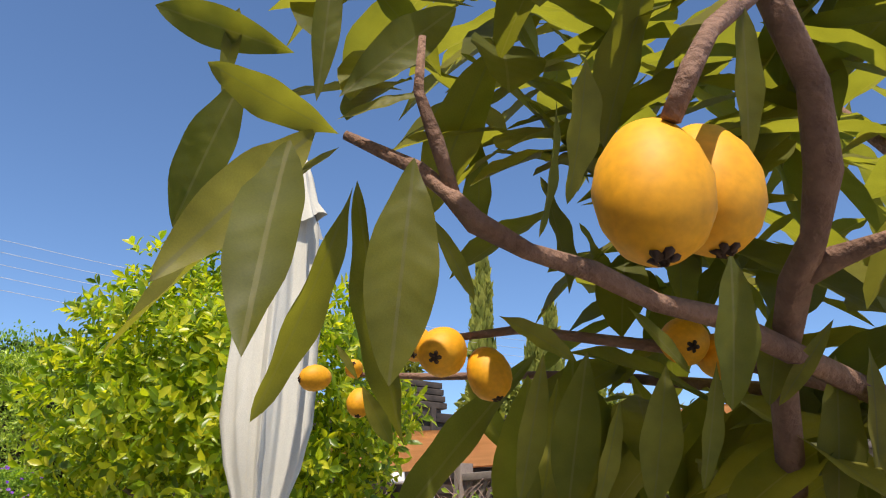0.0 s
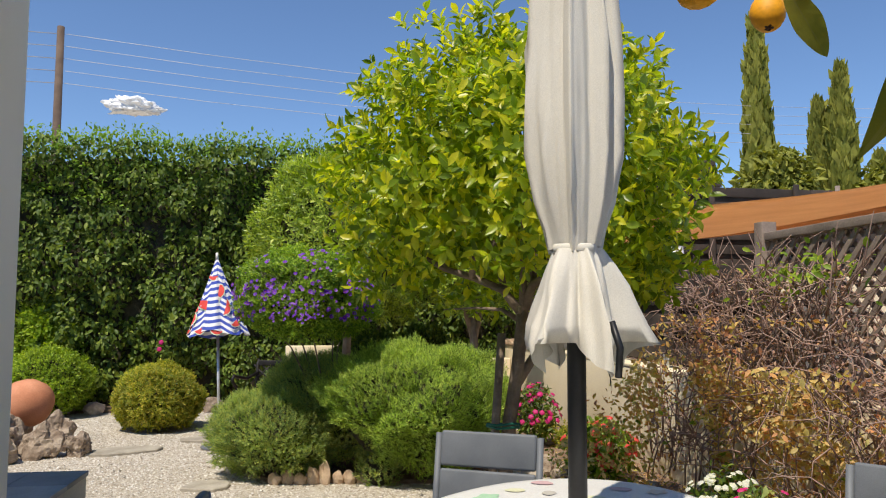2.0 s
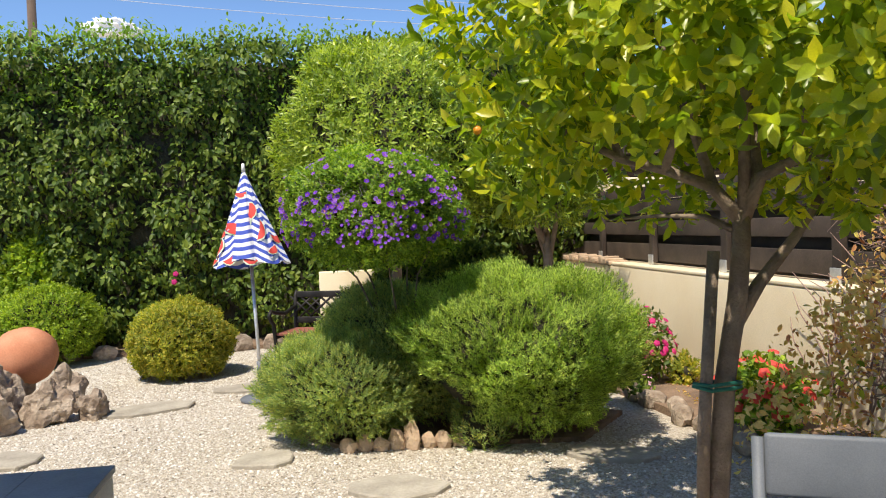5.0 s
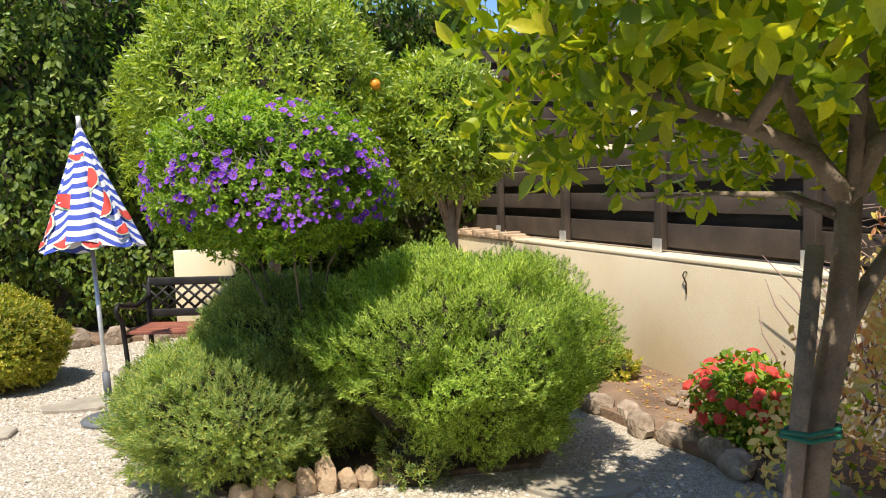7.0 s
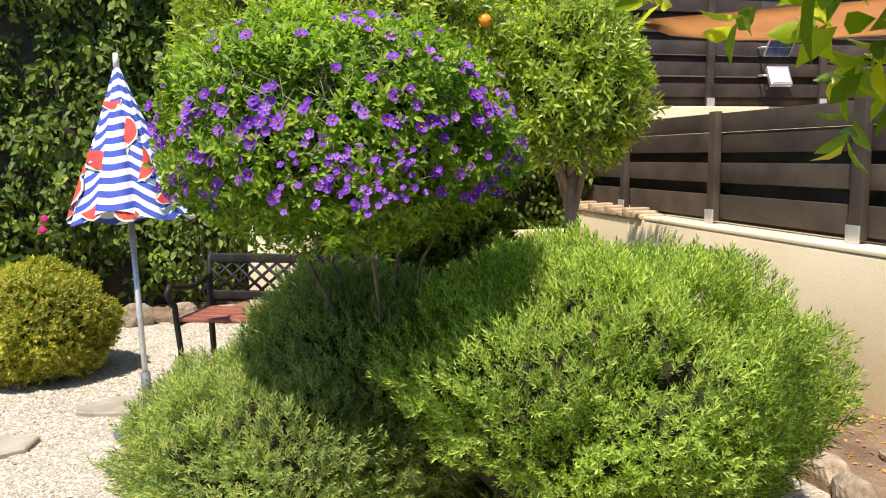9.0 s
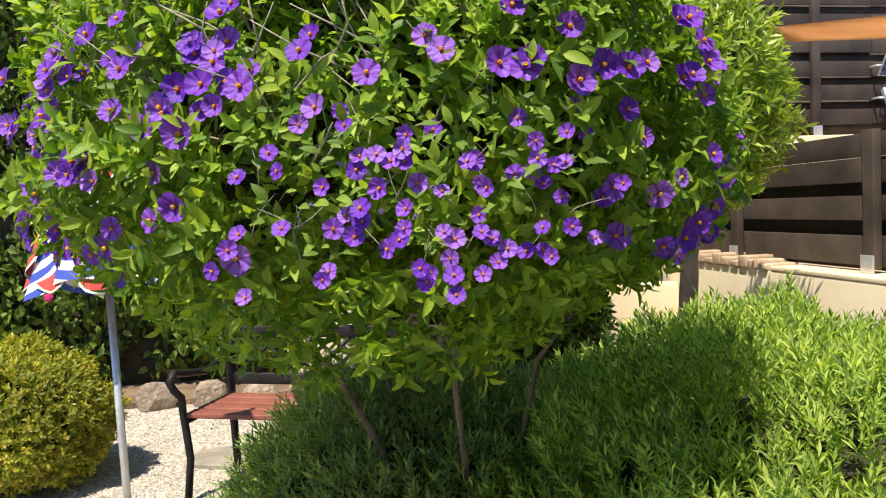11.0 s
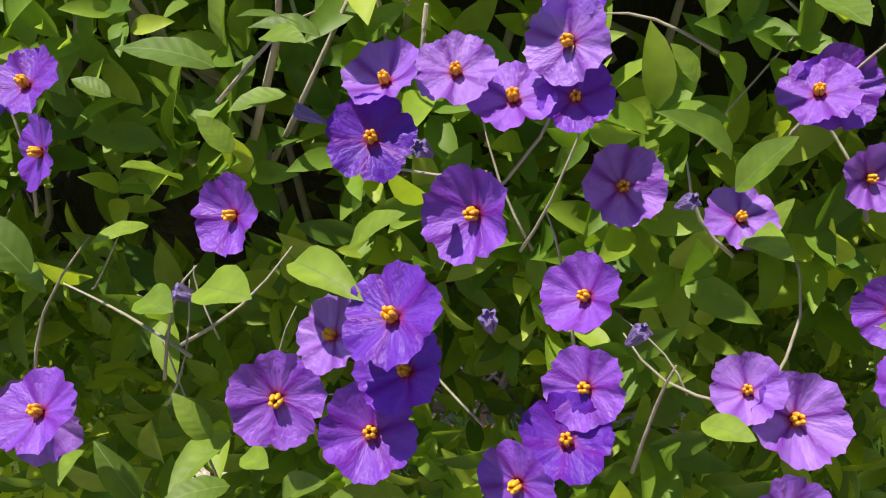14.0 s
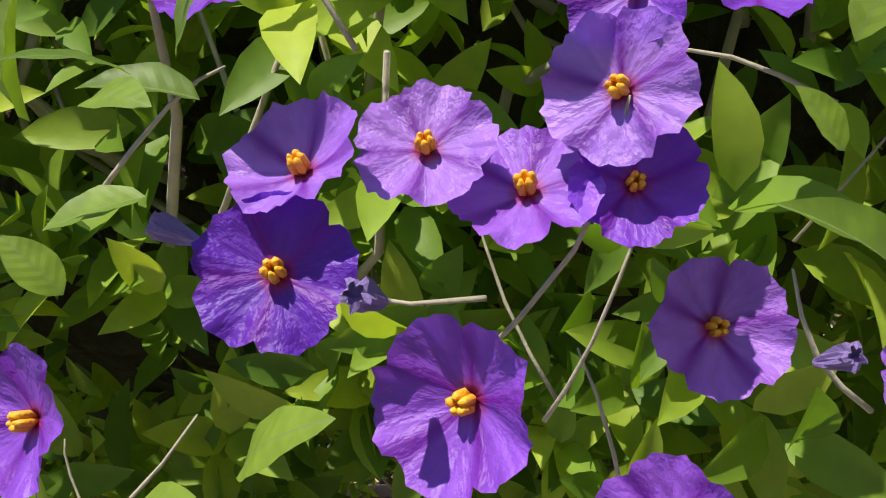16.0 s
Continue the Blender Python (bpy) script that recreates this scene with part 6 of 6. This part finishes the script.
    # long leaves round the branch tip, placed to fit the camera's view
    for k, (p, q, up) in enumerate([
            ((0.010, 0.331, 1.636), (-0.048, 0.294, 1.649), (0, -0.7, -0.7)), ((-0.001, 0.329, 1.637), (-0.034, 0.241, 1.535), (0.5, -0.8, 0.2)), ((0.010, 0.334, 1.630), (-0.088, 0.305, 1.523), (-0.4, -0.5, 0.7)),
            ((0.000, 0.270, 1.600), (0.009, 0.187, 1.500), (0, -1, 0.1)), ((0.016, 0.354, 1.618), (-0.027, 0.392, 1.496), (0.9, -0.6, 0)), ((0.018, 0.353, 1.621), (0.037, 0.415, 1.489), (-0.7, -0.8, 0)),
            ((0.051, 0.279, 1.598), (0.046, 0.266, 1.502), (0.1, -1, 0.2)), ((-0.001, 0.322, 1.649), (0.005, 0.307, 1.725), (0.3, -0.9, 0)), ((0.010, 0.322, 1.652), (0.069, 0.319, 1.710), (0, -0.9, -0.3)),
            ((0.008, 0.328, 1.642), (0.051, 0.322, 1.658), (0, -0.8, 0.4)), ((-0.068, 0.424, 1.731), (-0.108, 0.433, 1.626), (0.2, -1, 0)), ((0.056, 0.384, 1.615), (0.083, 0.397, 1.571), (0, -1, 0.2)),
            ((-0.046, 0.456, 1.767), (-0.140, 0.426, 1.783), (0, -0.8, -0.5)), ((-0.093, 0.454, 1.731), (-0.085, 0.440, 1.795), (0.2, -1, 0)), ((0.182, 0.283, 1.562), (0.182, 0.287, 1.497), (0.2, -1, 0)),
            ((0.168, 0.213, 1.634), (0.173, 0.227, 1.575), (0.2, -1, 0)), ((0.125, 0.339, 1.604), (0.139, 0.314, 1.674), (0.6, -0.8, 0)), ((0.115, 0.30, 1.64), (0.112, 0.31, 1.575), (0.9, -0.4, 0)),
            ((0.158, 0.742, 1.617), (-0.005, 0.841, 1.439), (-0.5, -0.8, 0.3)), ((0.000, 0.840, 1.745), (-0.023, 0.867, 1.650), (0.3, -1, 0.1)), ((0.093, 0.872, 1.610), (0.143, 0.880, 1.534), (-0.2, -1, 0.2)),
            ((0.135, 0.582, 1.515), (0.125, 0.606, 1.395), (0.2, -1, 0)), ((0.155, 0.580, 1.505), (0.15, 0.603, 1.370), (-0.2, -1, 0.1)), ((0.16, 0.62, 1.57), (0.14, 0.60, 1.43), (0.3, -1, 0.2)), ((0.18, 0.66, 1.60), (0.17, 0.62, 1.46), (-0.3, -1, 0.2)), ((0.16, 0.54, 1.46), (0.17, 0.56, 1.34), (0.1, -1, 0)), ((-0.033, 0.936, 1.614), (0.006, 0.953, 1.545), (-0.2, -1, 0.2)),
            ((-0.038, 0.934, 1.620), (-0.066, 0.923, 1.663), (0.2, -1, 0.1)), ((-0.014, 0.926, 1.641), (0.031, 0.912, 1.685), (0.2, -1, 0.1)),
            ((0.129, 0.469, 1.558), (0.116, 0.480, 1.465), (0.2, -1, 0)), ((0.156, 0.465, 1.558), (0.142, 0.477, 1.460), (-0.2, -1, 0)), ((0.176, 0.468, 1.530), (0.162, 0.474, 1.460), (0.4, -1, 0)), ((0.203, 0.457, 1.550), (0.194, 0.466, 1.465), (0, -1, 0.2)),
            ((0.231, 0.448, 1.550), (0.223, 0.457, 1.475), (0.3, -1, 0)), ((0.263, 0.422, 1.586), (0.257, 0.438, 1.522), (-0.2, -1, 0)), ((0.290, 0.417, 1.570), (0.260, 0.433, 1.522), (0, -1, 0.2)), ((0.312, 0.464, 1.560), (0.310, 0.475, 1.460), (0, -1, 0.1)),
            ((0.329, 0.455, 1.564), (0.331, 0.463, 1.481), (0.2, -1, 0.1)), ((0.215, 0.831, 1.62), (0.231, 0.731, 1.425), (-0.3, -0.8, 0.3)), ((0.19, 0.82, 1.60), (0.165, 0.80, 1.44), (0.5, -0.9, 0)), ((0.24, 0.80, 1.58), (0.27, 0.74, 1.40), (-0.6, -0.7, 0.2)), ((0.26, 0.80, 1.62), (0.33, 0.76, 1.43), (0.3, -1, 0)), ((0.23, 0.74, 1.46), (0.30, 0.70, 1.33), (0, -0.9, 0.3)), ((0.32, 0.72, 1.50), (0.34, 0.66, 1.33), (0.6, -0.8, 0)), ((0.37, 0.75, 1.55), (0.42, 0.70, 1.37), (-0.4, -0.8, 0.2)), ((0.34, 0.78, 1.45), (0.40, 0.72, 1.28), (0.2, -1, 0)), ((0.100, 0.465, 1.580), (0.150, 0.465, 1.556), (0, -0.9, 0.4)), ((0.180, 0.453, 1.585), (0.218, 0.452, 1.545), (0, -0.9, 0.4))]):
        leaf(p, q, k=1 if k in (1, 2, 4, 5, 18) else k, up=up)
    # broad leaves hanging from the outer branch, also set to fit the camera's view
    for p, q, up in (((0.16, 0.84, 1.615), (0.152, 0.83, 1.43), (0.3, -1, 0.1)), ((0.185, 0.83, 1.60), (0.192, 0.80, 1.40), (-0.3, -1, 0.1)), ((0.21, 0.84, 1.63), (0.215, 0.80, 1.37), (0.1, -1, 0.2))):
        leaf(p, q, k=2, up=up)
    rr = random.Random(12)
    spots = [((0.13, 0.25, 1.80), 9, 0.12), ((0.10, 0.42, 1.78), 10, 0.13), ((0.30, 0.45, 1.75), 12, 0.14), ((0.45, 0.55, 1.60), 9, 0.14), ((0.40, 0.42, 1.90), 10, 0.14), ((0.2, 0.6, 1.85), 10, 0.15),
             ((0.05, 0.55, 1.80), 7, 0.12), ((0.50, 0.70, 1.75), 10, 0.15), ((0.28, 0.62, 1.53), 6, 0.13), ((0.62, 0.95, 2.05), 8, 0.15), ((0.7, 0.6, 1.55), 8, 0.15), ((0.35, 0.45, 1.50), 5, 0.12), ((0.02, 0.45, 1.86), 6, 0.12),
             ((0.16, 0.50, 1.72), 9, 0.11), ((0.24, 0.50, 1.68), 9, 0.11), ((0.34, 0.62, 1.70), 10, 0.13), ((0.15, 0.68, 1.95), 10, 0.15), ((0.32, 0.75, 1.95), 12, 0.15), ((0.5, 0.8, 1.9), 12, 0.15), ((0.42, 0.6, 1.50), 10, 0.12),
             ((0.30, 0.40, 1.82), 10, 0.12), ((0.05, 0.60, 1.98), 9, 0.14), ((0.20, 0.66, 1.70), 9, 0.12), ((0.28, 0.70, 1.68), 10, 0.12), ((0.30, 0.78, 1.60), 9, 0.12), ((0.36, 0.68, 1.58), 10, 0.12), ((0.30, 0.82, 1.46), 9, 0.11),
             ((0.22, 0.40, 1.76), 9, 0.11), ((0.16, 0.36, 1.80), 8, 0.11), ((0.36, 0.36, 1.66), 9, 0.11), ((0.10, 0.50, 1.74), 7, 0.10)]
    for c, n, s in spots:
        for k in range(n):
            a = k * 2.4 + rr.uniform(-0.4, 0.4)
            d = Vector((math.cos(a), math.sin(a) * 0.8, rr.uniform(-0.9, 0.5))).normalized() * s * rr.uniform(0.8, 1.35)
            o = Vector((rr.uniform(-0.04, 0.04), rr.uniform(-0.04, 0.04), rr.uniform(-0.03, 0.03)))
            e = Vector(c) + o + d
            if e.x < 0.12 and e.z < 1.68 and e.y < 0.6:
                continue
            leaf(Vector(c) + o, e, k=2 if k % 3 else 0, up=(rr.uniform(-0.3, 0.3), -0.5, 0.9))
    skin = surface("loquat_skin", (0.80, 0.34, 0.006), (0.86, 0.44, 0.012), 0.6, 9, 260, 0.12, 0.0006)
    calyx = surface("loquat_calyx", (0.05, 0.025, 0.015), (0.12, 0.06, 0.035), 0.9, 60, 200, 0.5, 0.002)

    def fruit(p, r, axis, long=1.2):
        f = thing("loquat_fruit", "ripe orange-yellow loquat with a dark calyx", "fruit", Matrix.Translation(p) @ Vector(axis).to_track_quat("Z", "Y").to_matrix().to_4x4(), "ripe loquats")
        prof = [(0.0, -1.0), (0.12, -1.04), (0.35, -0.98), (0.66, -0.77), (0.90, -0.40), (1.0, 0.0), (0.93, 0.42), (0.72, 0.75), (0.42, 0.95), (0.15, 1.02), (0.0, 1.02)]
        part("flesh", lathe([(a * r, b_ * r * long) for a, b_ in prof], 28, lambda a, i: 1 + 0.02 * math.sin(3 * a + i)), skin, f)
        bm = bmesh.new()
        for k in range(5):
            a = k * 1.2566
            tube(bm, [(0.03 * r * math.cos(a), 0.03 * r * math.sin(a), 0.98 * r * long), (0.20 * r * math.cos(a), 0.2 * r * math.sin(a), 1.03 * r * long), (0.1 * r * math.cos(a + 0.4), 0.1 * r * math.sin(a + 0.4), 1.1 * r * long)], [0.10 * r, 0.09 * r, 0.02 * r], 6)
        part("calyx", bm, calyx, f, "dark dried calyx")
    down = (-0.02, -0.28, -1.0)
    fruit((0.128, 0.20, 1.549), 0.0185, down, 1.32)
    fruit((0.154, 0.226, 1.562), 0.0185, (0.1, -0.2, -1), 1.3)
    fruit((0.065, 0.52, 1.568), 0.0175, (-0.25, -0.9, -0.4))
    fruit((0.098, 0.53, 1.555), 0.016, (0.3, -0.2, -0.9))
    fruit((0.03, 0.52, 1.575), 0.013, (-0.6, -0.5, -0.3))
    fruit((-0.10, 0.99, 1.632), 0.0175, (-1, -0.5, -0.2))
    fruit((-0.04, 0.98, 1.60), 0.016, (0, -0.4, -0.9))
    fruit((0.035, 0.88, 1.655), 0.019, (-0.2, -0.7, -0.7))
    fruit((-0.05, 0.99, 1.645), 0.012, (0, -0.9, 0.3))
    fruit((-0.147, 0.94, 1.862), 0.015, (-0.3, -0.8, -0.3))
    fruit((0.235, 0.52, 1.58), 0.017, (0, -0.9, -0.4))
    fruit((0.262, 0.53, 1.572), 0.016, (0.2, -0.8, -0.5))


loquat()


# ---- solar lamp on the far screen ----
lamp = thing("solar_lamp", "solar floodlight with its panel on the board screen", "lamp", HOUSE @ pose(5.82, 12.46, 2.0, 0, 0, -8))
M_CELL = surface("solar_cell", (0.07, 0.11, 0.22), (0.13, 0.18, 0.32), 0.2)
tip = pose(0.0, -0.16, 0.63, 38, 0, 0)
part("panel_frame", boxed((-0.165, -0.012, -0.125), (0.165, 0.0, 0.125), 0.004, tip), M_SILL, lamp, "white panel frame")
for k in range(4):
    for q in range(2):
        part("solar_cell", boxed((-0.15 + 0.076 * k, -0.016, -0.112 + 0.114 * q), (-0.078 + 0.076 * k, -0.0125, -0.004 + 0.114 * q), 0.001, tip), M_CELL, lamp, "blue solar cell")
tip = pose(0.0, -0.17, 0.28, -28, 0, 0)
part("lamp_head", boxed((-0.135, -0.03, -0.13), (0.135, 0.03, 0.13), 0.012, tip), M_ALU, lamp, "grey lamp housing")
part("lens", boxed((-0.11, -0.036, -0.10), (0.11, -0.031, 0.09), 0.002, tip), M_SILL, lamp, "frosted lamp glass")
part("bracket", tubed([(-0.19, 0.04, 0.63), (-0.19, -0.12, 0.63), (-0.1, -0.14, 0.63)], 0.014, 6), M_ALU, lamp)
part("bracket", tubed([(-0.17, 0.04, 0.30), (-0.17, -0.12, 0.30), (-0.12, -0.15, 0.29)], 0.014, 6), M_ALU, lamp)
part("cable", tubed([(-0.1, -0.1, 0.56), (-0.02, -0.08, 0.48), (-0.1, -0.06, 0.44), (-0.15, -0.1, 0.36)], 0.006, 5), M_BLACK, lamp)


# ---- distance ----
def utility_pole():
    t = thing("utility_pole", "wooden utility pole carrying wires beyond the hedge", "utility pole", pose(-18.0, 17.5, 0))
    part("pole", tubed([(0, 0, 0), (0, 0, 9.6)], [0.15, 0.10], 10), M_POLE, t)
    for k in range(5):
        z = 9.4 - 0.37 * k
        pts = []
        for i in range(9):
            s = i / 8
            pts.append((0.1 + 26 * s, 0.1 + 20 * s, z - 2.4 * s * (1 - s) + 0.6 * s))
        part("wire", tubed(pts, 0.008, 4), M_WIRE, t)
        part("wire", tubed([(-0.1, 0, z), (-12, -9, z - 0.4)], 0.012, 4), M_WIRE, t)


utility_pole()


def cypress(x, y, h, r, seed):
    t = thing("cypress_tree", "slender dark cypress in the distance", "tree", pose(x, y, 0), "distant cypresses")
    part("trunk", tubed([(0, 0, 0), (0, 0, h * 0.9)], [0.12, 0.03], 8), M_BARK, t)
    n = 2600
    z = rng.random(n) ** 0.8
    a = rng.uniform(0, 2 * np.pi, n)
    rr = r * (np.sin(np.pi * np.clip(z * 0.93 + 0.07, 0, 1)) ** 0.6) * (0.75 + 0.35 * rng.random(n)) * (1 - 0.35 * z)
    p = np.stack([rr * np.cos(a), rr * np.sin(a), h * (0.06 + 0.94 * z)], 1)
    ax = np.stack([0.25 * np.cos(a), 0.25 * np.sin(a), np.ones(n)], 1) + rng.normal(0, 0.15, (n, 3))
    part("crown", strew("cypress_sprays", LEAF2, p, basis(ax, np.stack([np.cos(a), np.sin(a), 0 * a], 1), rng, 0.5), 0.55 * rng.uniform(0.6, 1.2, n)), L_CYPRESS, t)


cypress(1.75, 33.0, 13.0, 0.62, 1)
cypress(4.75, 33.0, 10.6, 0.6, 2)
cypress(4.0, 33.5, 9.4, 0.5, 3)
cypress(6.0, 33.0, 7.0, 0.4, 4)


def far_tree(x, y, size, cz, label, n=5000, leaf=L_CYPRESS):
    t = thing("far_tree", label, "tree", pose(x, y, 0), "distant trees")
    part("trunk", tubed([(0, 0, 0), (0, 0, cz)], [0.2, 0.1], 8), M_BARK, t)
    me = leaves("far_leaves", n, size, rng, LEAF2, 0.38, 0.25, x, -0.9, 0, 0.3)
    me.transform(Matrix.Translation((0, 0, cz)))
    part("crown", me, leaf, t)


far_tree(2.3, 31.5, (1.5, 1.4, 2.4), 5.0, "rounded olive-green tree in the distance")
far_tree(-1.7, 34.0, (1.1, 1.1, 3.0), 5.4, "rounded green tree behind the wooden hut")
far_tree(7.5, 33.0, (3.4, 2.5, 2.6), 4.2, "spreading green trees in the distance", 8000)
hut = thing("hut", "dark wooden hut roof beyond the fence", "hut", Matrix.Translation((-0.75, 24.0, 0)) @ Matrix.Rotation(radians(28), 4, "Z"))
part("wall", boxed((-0.6, -0.6, 0), (0.6, 0.6, 4.9), 0.02), M_FENCE, hut)
for k in range(4):
    part("roof_board", boxed((-0.75 + 0.06 * k, -0.7, 4.9 + 0.2 * k), (0.75 - 0.06 * k, 0.7, 5.08 + 0.2 * k), 0.02), M_FENCE, hut)


def cloud(x, y, z, s, seed):
    bm = bmesh.new()
    off = Vector((seed, 2.0 * seed, 0.5))
    bmesh.ops.create_icosphere(bm, subdivisions=6, radius=1.0)
    for v in bm.verts:
        p = v.co.copy()
        puff = 0.55 * abs(noise.noise(p * 1.6 + off)) + 0.30 * abs(noise.noise(p * 3.5 + off)) + 0.14 * abs(noise.noise(p * 8.0 + off)) + 0.07 * noise.noise(p * 17.0 + off)
        r = 0.62 + puff * 1.3
        v.co = Vector((p.x * r * 1.15, p.y * r * 0.6, max(p.z, -0.35) * r * (0.52 - 0.18 * p.x))) * s
    c = part("cloud", bm, M_CLOUD, None)
    c.matrix_world = pose(x, y, z, 0, 0, 40)
    tagged(c, "small white fair-weather cloud", "cloud", kind="structure")


cloud(-262, 300, 98, 11, 2)

# ---- loose gravel ----
def gravel():
    t = np.array([(1, 0, 0), (0, 1, 0), (-0.9, 0.1, 0), (0.1, -1, 0), (0, 0.1, 0.7)])
    f = [(0, 1, 4), (1, 2, 4), (2, 3, 4), (3, 0, 4)]
    n = 90000
    p = np.stack([rng.uniform(-7.2, -0.6, n), rng.uniform(3.2, 9.2, n), np.zeros(n)], 1)
    u, v = -0.4695 * p[:, 0] + 0.883 * p[:, 1], 0.883 * p[:, 0] + 0.4695 * p[:, 1]
    keep = (u < 10.8) & (v < 1.6) & ~((v < -0.62) & (u < 5.3)) & ~((p[:, 1] > 5.75) & (p[:, 0] > -3.7) & (p[:, 0] < -2.1) & (p[:, 1] < 6.9))
    p = p[keep]
    n = len(p)
    a = rng.normal(0, 1, (n, 3)) * np.array([1, 1, 0.25])
    me = strew("pebbles", (t, f), p, basis(a, np.tile([0, 0, 1.0], (n, 1)), rng, 0.25), 0.0085 * rng.uniform(0.5, 1.5, n))
    m, nt, b = base_mat("pebble", 0.9)
    geo = nt.nodes.new("ShaderNodeNewGeometry")
    col = ramp(nt, geo.outputs["Random Per Island"], [(0.0, (0.27, 0.225, 0.17)), (0.35, (0.48, 0.43, 0.36)), (0.8, (0.60, 0.555, 0.49)), (1.0, (0.75, 0.72, 0.67))])
    nt.links.new(mixed(nt, col, ramp(nt, noise_out(nt, 200, 3), [(0.3, (0.85, 0.85, 0.85)), (0.7, (1.1, 1.1, 1.1))]), 0.6), b.inputs["Base Color"])
    ob = part("gravel", me, m, None)
    tagged(ob, "loose cream gravel chips covering the path", "gravel", kind="stuff")


gravel()
